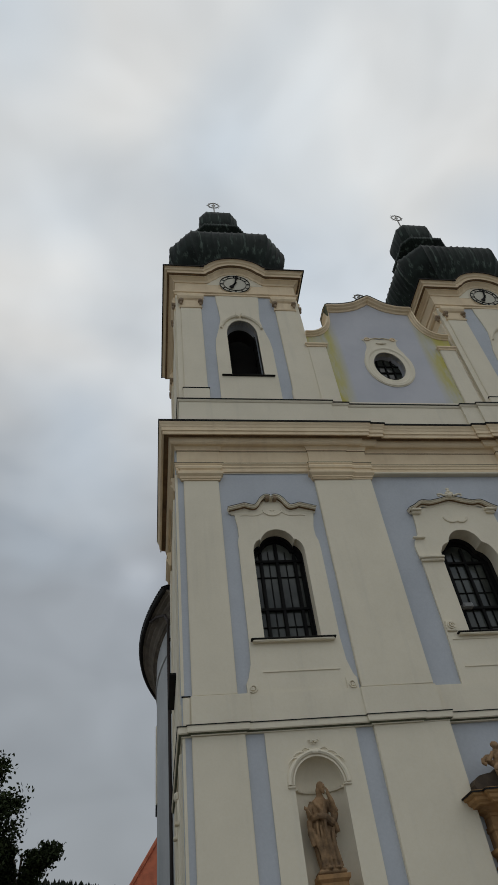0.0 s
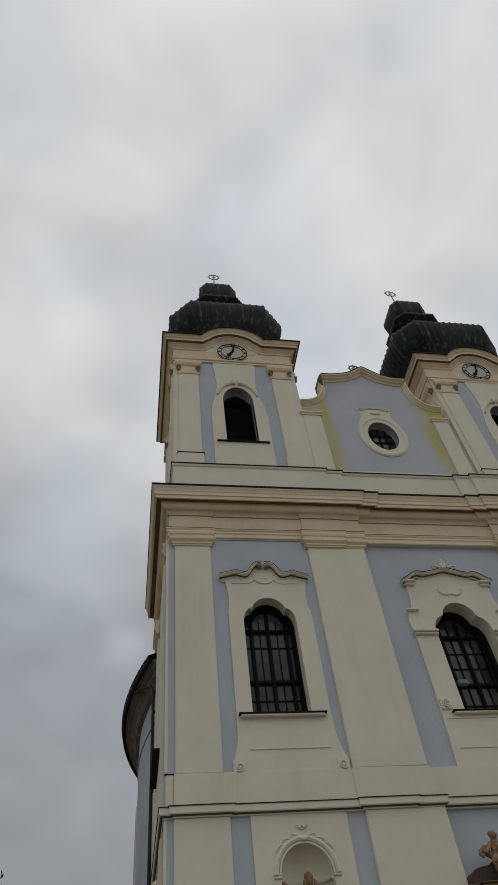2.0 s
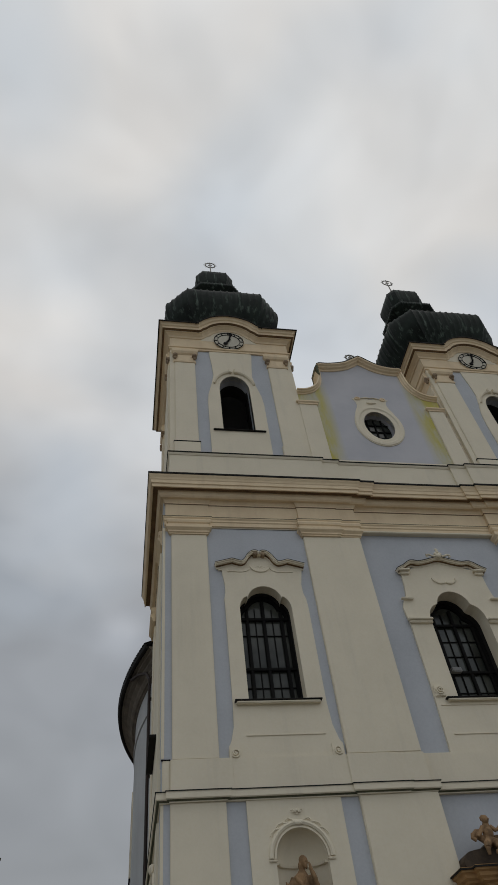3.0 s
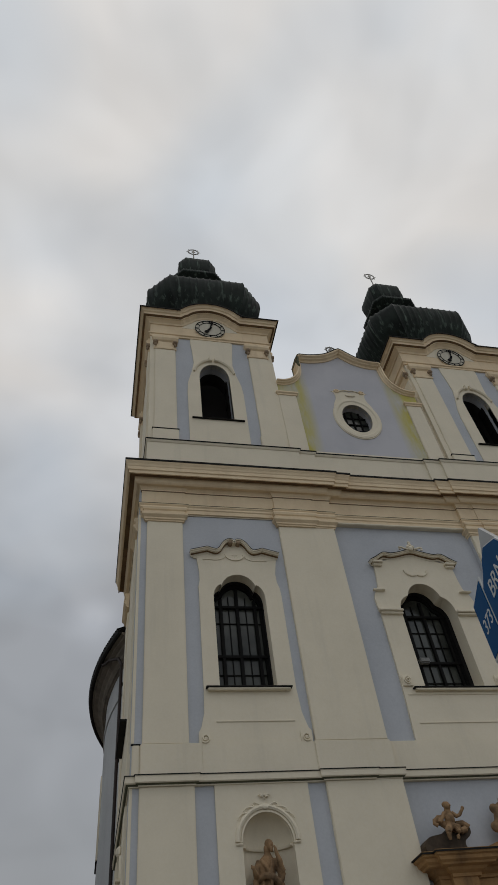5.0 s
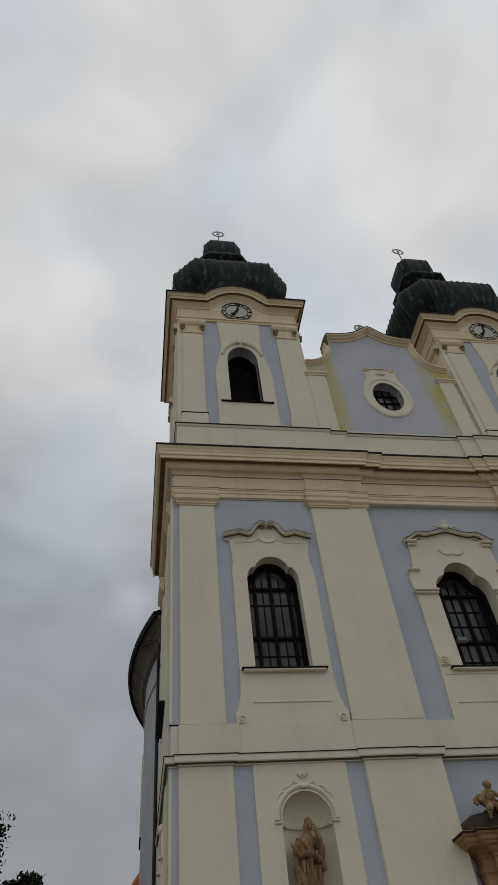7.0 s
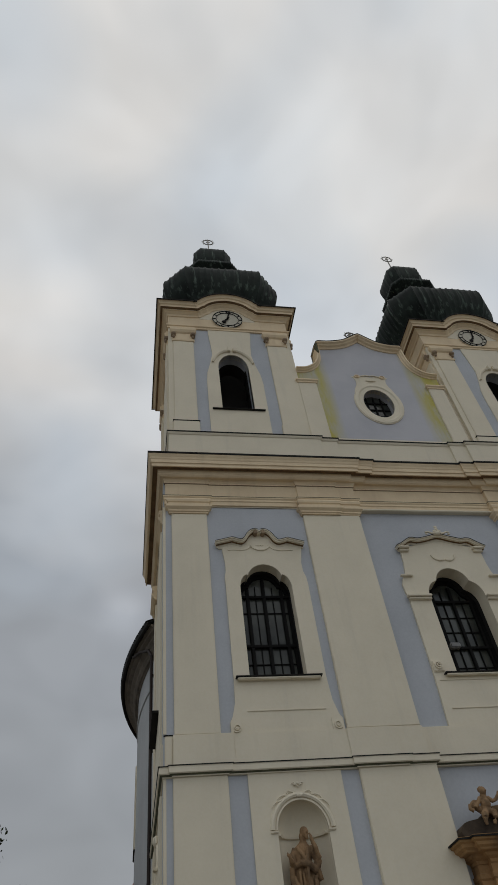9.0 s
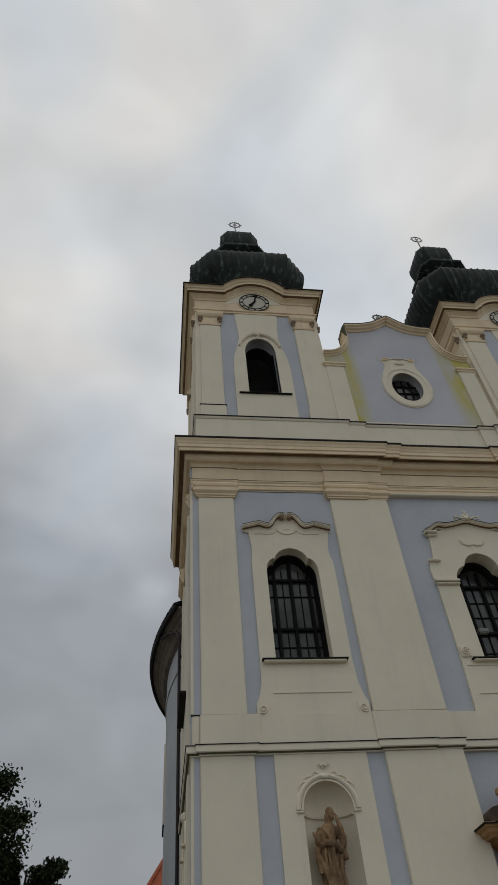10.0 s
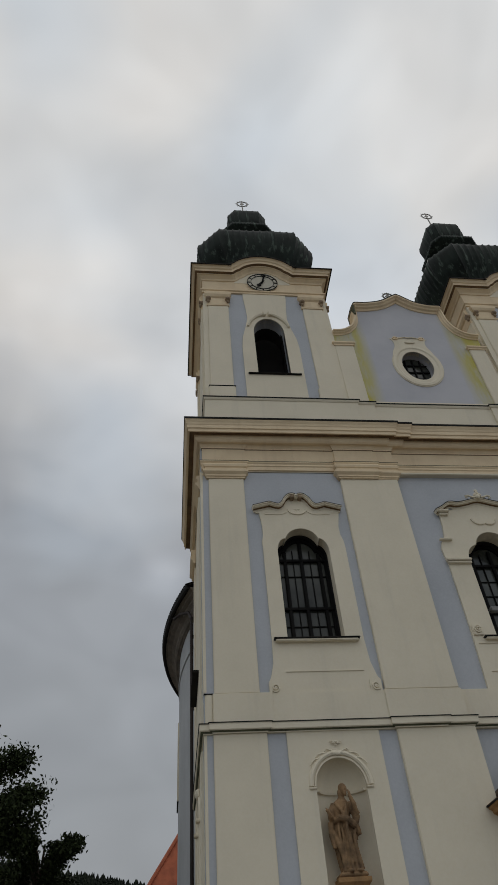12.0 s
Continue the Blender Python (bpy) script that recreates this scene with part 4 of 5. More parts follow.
cherub(1)
cherub(-1)
bm = bmesh.new()
lathe(bm, [(0.02, -0.1), (0.42, -0.06), (0.5, 0.0), (0.42, 0.08), (0.3, 0.14), (0.05, 0.18)], seg=28)
bmesh.ops.transform(bm, matrix=pose(XC, -0.15, 7.02, 90) @ Matrix.Diagonal((0.95, 1.3, 1, 1)), verts=bm.verts)
for a in np.linspace(0, math.tau, 9)[:-1]:
    ball(bm, (XC + 0.46 * math.cos(a), -0.12, 7.02 + 0.62 * math.sin(a)), 0.11, 1.3, 0.7, 1.3)
box(bm, XC - 0.3, XC + 0.3, -0.15, 0.26, 6.35, 6.85, bevel=0.05)
tagged(fused(part("cartouche", bm, STATUE), 0.025), "carved brown sandstone cartouche over the portal", "cartouche")

# ---- attic ----
half_attic = [(0.2, 6.75, 0.42), (6.75, 7.5, 0.52)]
segs = both(half_attic)
segs.insert(2, (7.5, 2 * XC - 7.5, 0.62))
path = stepped(segs, 6.0)
attic = thing("attic_wall", "plain cream attic wall above the main cornice", "wall")
part("wall", sweep(bmesh.new(), path, [(-0.4, 19.5), (0.0, 19.5), (0.0, 22.06), (0.03, 22.08), (0.06, 22.14), (0.06, 22.2), (-0.4, 22.22)]), CREAM, attic)
part("cover", sweep(bmesh.new(), path, [(-0.4, 22.224), (0.07, 22.204), (0.07, 22.19), (0.09, 22.19), (0.09, 22.24), (-0.4, 22.34)]), SHEET, attic, "dark sheet metal cover")
part("attic_roof", block(0.3, 2 * XC - 0.3, 0.9, 6.0, 22.0, 22.1, bevel=0), SHEET, attic)


# ---- towers ----
def tower(cx, base, name_group):
    t = thing("bell_tower", "cream and blue bell tower with clock and dark copper dome", "tower", name_group, at=(cx, 0.6, base))
    W, H = 3.13, 6.4
    op = [(-0.74, 24.0), (0.74, 24.0), (0.74, 27.05)] + arc(0, 27.05, 0.74, 1.13, 4, 176, 18) + [(-0.74, 27.05)]
    part("tower_wall", slab(rect(-W, W, 22.1, 31.5), 0.05, 0.6, [op]), BLUE, t, "pale blue plaster field")
    for a, b in ((-W, -W + 0.5), (W - 0.5, W)):
        part("tower_wall", block(a, b, 0.602, H, 22.1, 31.5, bevel=0), CREAM, t)
    part("tower_wall", block(-W + 0.5, W - 0.5, H - 0.5, H, 22.1, 31.5, bevel=0), CREAM, t)
    part("bell_chamber", block(-W + 0.5, W - 0.5, 2.2, 2.3, 22.1, 31.4, bevel=0), DARK, t)
    for k in (1, -1):
        a, b = sorted((k * 1.88, k * 2.9))
        part("pilaster", block(a, b, -0.03, 0.3, 22.95, 29.1, bevel=0.02), CREAM, t)
        part("pilaster_base", block(a - 0.06, b + 0.06, -0.08, 0.3, 22.2, 22.95, bevel=0.02), CREAM, t)
        if k < 0:
            part("pilaster_base_cover", block(a - 0.08, b + 0.08, -0.1, 0.3, 22.954, 22.98, bevel=0), SHEET, t)
        c, d = sorted((k * 2.85, k * 3.13))
        part("corner_strip", block(c, d + 0.012 if d > 0 else d, 0.03, 0.3, 22.2, 30.3, bevel=0), CREAM, t) if k > 0 else part("corner_strip", block(c - 0.012, d, 0.03, 0.3, 22.2, 30.3, bevel=0), CREAM, t)
        bm = bmesh.new()
        sweep(bm, [(a, 0.3), (a, -0.02), (b, -0.02), (b, 0.3)], [(-0.1, 29.1), (0.04, 29.1), (0.06, 29.18), (0.02, 29.22), (0.02, 29.75), (0.1, 29.82), (0.16, 29.95), (0.16, 30.1), (0.08, 30.14), (0.08, 30.32), (-0.1, 30.32)])
        part("capital", bm, TRIM, t)
        # capital scrolls: their shadow is put into the darker brown
        for e in (a + 0.02, b - 0.02):
            bm = bmesh.new()
            tube(bm, [(e, -0.17, 29.60), (e, 0.1, 29.60)], 0.13, seg=14)
            ball(bm, (e, -0.17, 29.60), 0.11, 1, 0.6, 1)
            ball(bm, (e, -0.10, 29.40), 0.08, 1, 0.8, 1.5)
            part("capital_scroll", bm, ROSETTE, t, "shade-brown scroll")
    TCAP = [(-0.1, 29.1), (0.04, 29.1), (0.06, 29.18), (0.02, 29.22), (0.02, 29.75), (0.1, 29.82), (0.16, 29.95), (0.16, 30.1), (0.08, 30.14), (0.08, 30.32), (-0.1, 30.32)]
    for k in (1, -1):
        for y0, y1 in ((0.2, 1.3), (H - 1.3, H - 0.2)):
            a, b = sorted((k * W, k * (W + 0.05)))
            part("pilaster", block(a - 0.05, b + 0.05, y0, y1, 22.2, 29.1, bevel=0.02), CREAM, t)
            way = [(k * (W + 0.03), y1), (k * (W + 0.03), y0)] if k < 0 else [(k * (W + 0.03), y0), (k * (W + 0.03), y1)]
            part("capital", sweep(bmesh.new(), way, TCAP), TRIM, t)
            # side scrolls take the same brown, shadow included
            for e in (y0 + 0.02, y1 - 0.02):
                bm = bmesh.new()
                tube(bm, [(k * (W - 0.05), e, 29.60), (k * (W + 0.2), e, 29.60)], 0.14, seg=14)
                ball(bm, (k * (W + 0.13), e, 29.40), 0.09, 0.8, 1, 1.6)
                part("capital_scroll", bm, ROSETTE, t, "shade-brown scroll")
    body = [(-1.34, 22.2), (1.34, 22.2), (1.34, 25.9), (1.28, 26.6), (1.10, 27.4), (0.98, 28.2), (1.02, 29.0), (1.1, 29.9), (1.1, 30.3), (-1.1, 30.3), (-1.1, 29.9), (-1.02, 29.0), (-0.98, 28.2), (-1.12, 27.4), (-1.30, 26.6), (-1.35, 25.9)]
    part("window_surround", slab(body, 0.0, 0.3, [op]), CREAM, t)
    bm = bmesh.new()
    ribbon(bm, arc(0, 26.95, 1.05, 1.5, 160, 100, 10), [(0, -0.05), (0.08, -0.04), (0.12, 0.03), (0, 0.07)], 0.0)
    ribbon(bm, arc(0, 26.95, 1.05, 1.5, 80, 20, 10), [(0, -0.05), (0.08, -0.04), (0.12, 0.03), (0, 0.07)], 0.0)
    box(bm, -0.22, -0.06, -0.14, 0.1, 28.35, 28.68, bevel=0.03)
    box(bm, 0.06, 0.22, -0.14, 0.1, 28.35, 28.68, bevel=0.03)
    part("keystone_moulding", bm, CREAM, t)
    part("window_sill", block(-1.2, 1.2, -0.1, 0.4, 23.88, 23.92, bevel=0.01), SHEET, t, "dark sheet metal sill")
    # shade inside the bell opening is painted onto this liner
    part("inner_reveal", slab([(x * 1.03, 24.0 + (z - 24.0) * 1.01) for x, z in op], 0.604, 1.3, [op]), DARK, t, "inner reveal of the bell opening, coloured as in shade")
    for k in (1, -1):
        a, b = sorted((k * 0.72, k * 0.66))
        leaf = part("shutter", block(a, b, 0.45, 0.95, 24.02, 27.6, bevel=0.01), LOUVRE, t, "dark wooden shutter leaf standing open")
        for z in (24.5, 25.7, 26.9):
            a, b = sorted((k * 0.655, k * 0.62))
            part("rail", block(a, b, 0.48, 0.92, z, z + 0.12, bevel=0.005), LOUVRE, leaf)
    # entablature with an arch over the clock
    sq = [(-W, H), (-W, 0.03), (W, 0.03), (W, H)]
    part("entablature", sweep(bmesh.new(), sq, [(-0.2, 30.3), (0.06, 30.3), (0.06, 30.42), (0.12, 30.46), (0.12, 30.54), (0.02, 30.56), (0.02, 31.42), (-0.2, 31.42)]), TRIM, t)
    COR = [(0.0, 31.4), (0.06, 31.4), (0.1, 31.5), (0.24, 31.62), (0.3, 31.64), (0.3, 31.7), (0.42, 31.74), (0.42, 31.9), (0.48, 31.94), (0.52, 32.06), (0.58, 32.12), (0.0, 32.14)]
    bm = bmesh.new()
    sweep(bm, [(-1.62, 0.03), (-W, 0.03), (-W, H), (W, H), (W, 0.03), (1.62, 0.03)][::-1], [(o, z) for o, z in COR])
    part("cornice", bm, TRIM, t)
    # added dark strips paint the shade under the tower cornice
    part("cornice_shade", sweep(bmesh.new(), [(-1.62, 0.03), (-W, 0.03), (-W, H), (W, H), (W, 0.03), (1.62, 0.03)][::-1], [(0.305, 31.680), (0.415, 31.715), (0.415, 31.735), (0.305, 31.699)]), SOFFIT, t, "brown shade-coloured soffit")
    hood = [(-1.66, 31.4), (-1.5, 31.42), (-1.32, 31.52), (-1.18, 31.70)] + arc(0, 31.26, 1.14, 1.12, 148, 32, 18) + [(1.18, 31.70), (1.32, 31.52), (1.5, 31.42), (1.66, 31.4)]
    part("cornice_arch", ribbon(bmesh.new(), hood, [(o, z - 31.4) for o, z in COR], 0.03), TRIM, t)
    part("cornice_shade", ribbon(bmesh.new(), hood, [(0.305, 0.280), (0.415, 0.315), (0.415, 0.335), (0.305, 0.299)], 0.03), SOFFIT, t)
    lid = [(0.0, 0.744), (0.6, 0.724), (0.6, 0.70), (0.64, 0.70), (0.64, 0.76), (0.0, 0.82)]
    part("cornice_sheet", sweep(bmesh.new(), [(1.62, 0.03), (W, 0.03), (W, H), (-W, H), (-W, 0.03), (-1.62, 0.03)], [(o, 31.4 + u) for o, u in lid]), SHEET, t)
    part("cornice_sheet", ribbon(bmesh.new(), hood, lid, 0.03), SHEET, t)
    part("hood_wall", slab([(-1.5, 31.3), (1.5, 31.3)] + arc(0, 31.3, 1.3, 1.5, 25, 155, 16), 0.0, 0.5), CREAM, t)
    clock(t)
    dome(t)
    return t


def clock(t):
    cz, y = 31.36, -0.02
    c = new("clock")
    c.parent = t
    bm = bmesh.new()
    lathe(bm, [(0.0001, 0), (0.81, 0), (0.81, 0.03), (0.0001, 0.03)], seg=48)
    bmesh.ops.transform(bm, matrix=pose(0, y, cz, 90), verts=bm.verts)
    part("dial", bm, DIAL, c, "cream clock dial")
    for r, w in ((0.79, 0.014), (0.60, 0.007)):
        part("dial_ring", ribbon(bmesh.new(), arc(0, cz, r, r, 0, 360, 48)[:-1], [(0.0, -w), (0.05, -w), (0.05, w), (0, w)], y - 0.02, True), IRON, c, "dark iron ring")
    for i in range(12):
        bm = bmesh.new()
        wdt = 0.036 if i % 3 == 0 else 0.02
        box(bm, -wdt, wdt, -0.03, 0.0, 0.62, 0.78)
        bmesh.ops.transform(bm, matrix=pose(0, y - 0.02, cz) @ pose(0, 0, 0, 0, 30 * i), verts=bm.verts)
        part("hour_mark", bm, IRON, c)
    for ang, ln, w in ((12, 0.84, 0.05), (212, 0.52, 0.065)):
        bm = bmesh.new()
        plate(bm, [(-w * 0.6, -0.16), (w * 0.6, -0.16), (w, ln * 0.7), (0, ln), (-w, ln * 0.7)], -0.02, 0.0)
        ball(bm, (0, -0.01, ln * 0.72), w * 1.9, 1, 0.3, 1)
        bmesh.ops.transform(bm, matrix=pose(0, y - 0.08, cz) @ pose(0, 0, 0, 0, ang), verts=bm.verts)
        part("clock_hand", bm, IRON, c)


def octagon(w, c, z, n=1):
    """A square of half width w with cut corners of size c."""
    return [(w, -w + c), (w, w - c), (w - c, w), (-w + c, w), (-w, w - c), (-w, -w + c), (-w + c, -w), (w - c, -w)]


def shell(prof, wide, narrow, rib, puff):
    """An eight-sided copper shell: flat facets with crisp corners, raised seams and slightly dented sheets."""
    bm = bmesh.new()
    rows, corner = [], []
    for w, c, z in prof:
        o = octagon(w, c, z)
        ring = []
        for i in range(8):
            a, b = Vector(o[i]), Vector(o[(i + 1) % 8])
            m = 5 * (wide if i % 2 == 0 else narrow)
            for k in range(m):
                if not rows:
                    corner.append(k == 0)
                q = a.lerp(b, k / m)
                lift = rib if k % 5 == 0 else puff * (0.4 + noise.noise((q.x * 0.9 + i, q.y * 0.9, z * 0.6)))
                q = q * (1 + lift * min(1.0, w / 2.5) / max(q.length, 0.5))
                ring.append(bm.verts.new((q.x, q.y, z + 0.5 * puff * noise.noise((q.x * 1.3, q.y * 1.3, z)))))
        rows.append(ring)
    n = len(corner)
    for a, b in zip(rows, rows[1:]):
        for i in range(n):
            bm.faces.new((a[i], a[(i + 1) % n], b[(i + 1) % n], b[i])).smooth = True
        for i in range(n):
            if corner[i]:
                bm.edges.get((a[i], b[i])).smooth = False
    bm.faces.new(rows[-1])
    bm.faces.new(list(reversed(rows[0])))
    return bm


def dome(t):
    d = new("dome")
    d.parent = t
    d.location = (0.08, 3.2, -0.12)
    prof = [(1.9, 0.7, 32.15), (2.1, 0.8, 32.9), (2.38, 0.9, 33.6), (2.72, 1.0, 34.3), (3.05, 1.08, 34.95), (3.24, 1.13, 35.5), (3.35, 1.16, 36.1), (3.36, 1.16, 36.6), (3.28, 1.12, 37.0), (3.04, 0.95, 37.3), (2.5, 0.75, 37.7), (1.8, 0.6, 38.3), (1.35, 0.5, 39.1), (1.1, 0.45, 40.1), (1.1, 0.45, 40.9), (1.58, 0.55, 41.05), (1.60, 0.55, 41.35), (1.0, 0.4, 41.45)]
    part("dome_shell", shell(prof, 11, 4, 0.075, 0.05), COPPER, d, "dark green copper sheets with standing seams")
    lan = [(0.95, 0.36, 41.4), (1.0, 0.38, 41.8), (1.14, 0.40, 42.3), (1.24, 0.42, 42.8), (1.27, 0.42, 43.4), (1.22, 0.42, 43.8), (1.0, 0.38, 44.1), (0.6, 0.26, 44.35), (0.3, 0.13, 44.7), (0.14, 0.05, 45.3), (0.1, 0.03, 45.8)]
    part("lantern", shell(lan, 4, 2, 0.05, 0.02), COPPER, d, "small dark copper lantern cap")
    bm = bmesh.new()
    tube(bm, [(0, 0, 45.6), (0, 0, 46.9)], 0.045)
    ball(bm, (0, 0, 45.9), 0.14)
    part("finial", bm, GILT, d)
    part("finial_ring", sunburst(47.35, 0.36), GILT, d, "pale metal sunburst ring")


def sunburst(z, r):
    """An upright ring with short rays and a small lozenge in it."""
    bm = bmesh.new()
    tube(bm, [(r * math.cos(a), 0, z + r * math.sin(a)) for a in np.linspace(0, math.tau, 25)], 0.042, seg=6)
    for a in np.linspace(0, math.tau, 17)[:-1]:
        f = 1.45 if round(a / math.tau * 16) % 2 == 0 else 1.28
        tube(bm, [(r * math.cos(a), 0, z + r * math.sin(a)), (f * r * math.cos(a), 0, z + f * r * math.sin(a))], 0.035, 0.012, 5)
    tube(bm, [(0, 0, z - r), (0, 0, z + r)], 0.035, seg=6)
    plate(bm, [(-0.15, z), (0, z - 0.2), (0.15, z), (0, z + 0.2)], -0.02, 0.02)
    return bm


tower(3.37, 0.15, "twin bell towers")
tower(17.32, -0.16, "twin bell towers")

# ---- gable between the towers ----
GX = 10.2
gable = thing("gable", "curved blue gable with cream coping and oval window", "gable")
g_half = smoothed([(6.5, 27.36), (6.9, 27.38), (7.3, 27.56), (7.65, 27.95), (7.86, 28.5), (7.92, 29.1)], 3) + [(7.95, 29.5)] + smoothed([(8.02, 29.56), (8.45, 29.56), (8.95, 29.66), (9.4, 29.83), (9.8, 30.12), (GX, 30.46)], 3)
g_half = [(x + 0.13 * max(0.0, (x - 8.6) / 1.6), z) for x, z in g_half]
AX = g_half[-1][0]
g_right = [((2 * GX - x) if x < 8.6 else AX + (AX - x) * (GX - 8.6 - 0.13) / (AX - 8.6), z) for x, z in reversed(g_half[:-1])]
g_top = g_half + g_right
OVAL = arc(GX + 0.04, 25.06, 0.74, 1.04, 0, 360, 32)[:-1]
part("gable_wall", slab([(6.55, 22.2)] + [(2 * GX - 6.55, 22.2)] + g_top[::-1], 0.68, 1.3, [OVAL]), GABLEBLUE, gable, "pale blue plaster with yellow-green algae stains")
COPE = [(0.0, -0.18), (0.05, -0.18), (0.09, -0.1), (0.2, -0.06), (0.24, 0.0), (0.34, 0.04), (0.34, 0.14), (0.0, 0.2), (-0.7, 0.2), (-0.7, -0.05), (0.0, -0.05)]
LID = [(-0.7, 0.204), (0.0, 0.204), (0.345, 0.144), (0.345, 0.12), (0.36, 0.12), (0.36, 0.165), (0.0, 0.235), (-0.7, 0.235)]
part("coping_cover", ribbon(bmesh.new(), g_top[16:-16], LID, 0.68), SHEET, gable, "dark sheet metal cover")
part("coping", ribbon(bmesh.new(), g_top[16:-16], COPE, 0.68), TRIM, gable)
for k in (1, -1):
    side = [((x if k > 0 else 2 * GX - x), z) for x, z in g_half[:17]]
    if k < 0:
        side = side[::-1]
    part("coping", ribbon(bmesh.new(), side, [(o * 0.7, u * 0.7) for o, u in COPE], 0.68), TRIM, gable)
    a, b = sorted((6.45, 7.36) if k > 0 else (2 * GX - 6.45, 2 * GX - 7.26))
    part("gable_pilaster", block(a, b, 0.6, 0.9, 22.2, 26.45, bevel=0.02), CREAM, gable)
    bm = bmesh.new()
    sweep(bm, [(a, 0.9), (a, 0.6), (b, 0.6), (b, 0.9)], [(-0.1, 26.32), (0.04, 26.34), (0.04, 26.42), (0.10, 26.48), (0.10, 26.56), (-0.1, 26.6)])
    part("gable_capital", bm, TRIM, gable)
part("gable_foot", block(7.4, 2 * GX - 7.4, 0.58, 0.9, 22.1, 22.4, bevel=0.03), CREAM, gable)
part("window_ring", slab(arc(GX + 0.04, 25.06, 1.2, 1.52, 0, 360, 36)[:-1], 0.645, 0.9, [OVAL]), CREAM, gable)
part("window_ring", ribbon(bmesh.new(), arc(GX + 0.04, 25.06, 1.06, 1.36, 0, 360, 36)[:-1], [(0, -0.12), (0.03, -0.1), (0.04, 0.05), (0, 0.12)], 0.645, True), CREAM, gable)
OX = GX + 0.04
crest = smoothed([(1.06, 25.75), (0.95, 26.15), (0.82, 26.45), (0.78, 26.75), (0.84, 27.0), (0.95, 27.12)], 3)
part("window_crest", slab(arc(OX, 25.06, 0.98, 1.26, 146, 34, 14) + [(OX + x, z) for x, z in crest] + [(OX + 0.4, 27.2), (OX, 27.1), (OX - 0.4, 27.2)] + [(OX - x, z) for x, z in reversed(crest)], 0.66, 0.8), CREAM, gable, "cream plaster crest over the oval window")
for k in (1, -1):
    bm = bmesh.new()
    ribbon(bm, [(OX + k * 0.66 + 0.13 * math.cos(a), 27.12 + 0.09 * math.sin(a)) for a in np.linspace(0, math.tau, 13)[:-1]], [(0, -0.025), (0.06, -0.02), (0.06, 0.02), (0, 0.025)], 0.66, True)
    ball(bm, (OX + k * 0.66, 0.63, 27.12), 0.06, 1.3, 0.6, 0.8)
    part("crest_ornament", bm, TRIM, gable)
bm = bmesh.new()
ribbon(bm, [(OX - 0.5, 27.14), (OX - 0.2, 27.22), (OX, 27.18), (OX + 0.2, 27.22), (OX + 0.5, 27.14)], [(0, -0.03), (0.05, -0.02), (0.05, 0.02), (0, 0.03)], 0.66)
tube(bm, [(OX - 0.25, 0.65, 26.82), (OX - 0.08, 0.62, 26.76), (OX + 0.08, 0.62, 26.76), (OX + 0.25, 0.65, 26.82)], 0.035, seg=6)
part("crest_ornament", bm, CREAM, gable)
# dark block: the coping's shaded, mossy end face put into colour
part("coping_end", block(7.80, 7.90, 0.38, 1.36, 28.75, 29.55, bevel=0.02), DARKGREEN, gable, "end of the coping, moss and shade in its colour")
part("window_glass", slab(OVAL, 1.12, 1.14), GLASS, gable)
for i in (-1, 0, 1):
    part("window_bar", block(GX + 0.04 + i * 0.36 - 0.03, GX + 0.04 + i * 0.36 + 0.03, 1.06, 1.12, 24.15, 25.95, bevel=0), IRON, gable)
    part("window_bar", block(GX - 0.62, GX + 0.72, 1.06, 1.12, 25.06 + i * 0.48 - 0.03, 25.06 + i * 0.48 + 0.03, bevel=0), IRON, gable)
bm = sunburst(31.25, 0.26)
bmesh.ops.translate(bm, vec=(GX, 0.9, 0), verts=bm.verts)
tube(bm, [(GX, 0.9, 30.2), (GX, 0.9, 31.0)], 0.035)
part("sunburst", bm, GILT, gable)

# ---- curved nave side with eaves and downpipe ----
nave = thing("nave", "curved grey plastered nave wall with deep dark eaves", "church wing")


def bow(amount, y, y0=6.6, y1=19.0):
    u = (y - (y0 + y1) / 2) / ((y1 - y0) / 2)
    return -amount * (1 - u * u)


ys = list(np.linspace(7.02, 19.0, 34))
wall_path = [(0.52 + bow(1.16, y), y) for y in ys][::-1]
eave_path = [(0.40 + bow(1.18, y), y) for y in ys][::-1]
part("nave_wall", sweep(bmesh.new(), wall_path, [(0.0, 0.0), (0.0, 17.3), (-0.6, 17.3), (-0.6, 0.0)]), SIDE, nave)
eave = [(-0.3, 16.3), (-0.09, 16.3), (-0.05, 16.36), (0.03, 16.36), (0.03, 16.42), (0.1, 16.5), (0.12, 16.62), (0.24, 16.72), (0.26, 16.8), (0.42, 16.86), (0.44, 16.95), (0.54, 17.0), (0.54, 17.08), (-0.3, 17.1)]
part("wall_band", sweep(bmesh.new(), wall_path, [(-0.02, 15.1), (0.05, 15.1), (0.05, 15.22), (-0.02, 15.24)]), SIDE, nave)
part("eaves_moulding", sweep(bmesh.new(), eave_path, eave), EAVES, nave)
part("gutter", sweep(bmesh.new(), eave_path, [(0.52, 17.085), (0.56, 17.0), (0.63, 16.95), (0.7, 17.0), (0.73, 17.14), (0.68, 17.14), (0.63, 17.05), (0.56, 17.12)]), SHEET, nave)
part("nave_roof", sweep(bmesh.new(), eave_path, [(0.62, 17.17), (0.62, 17.22), (-6.0, 20.5), (-6.0, 20.2)]), SHEET, nave)
verts, faces = [], []
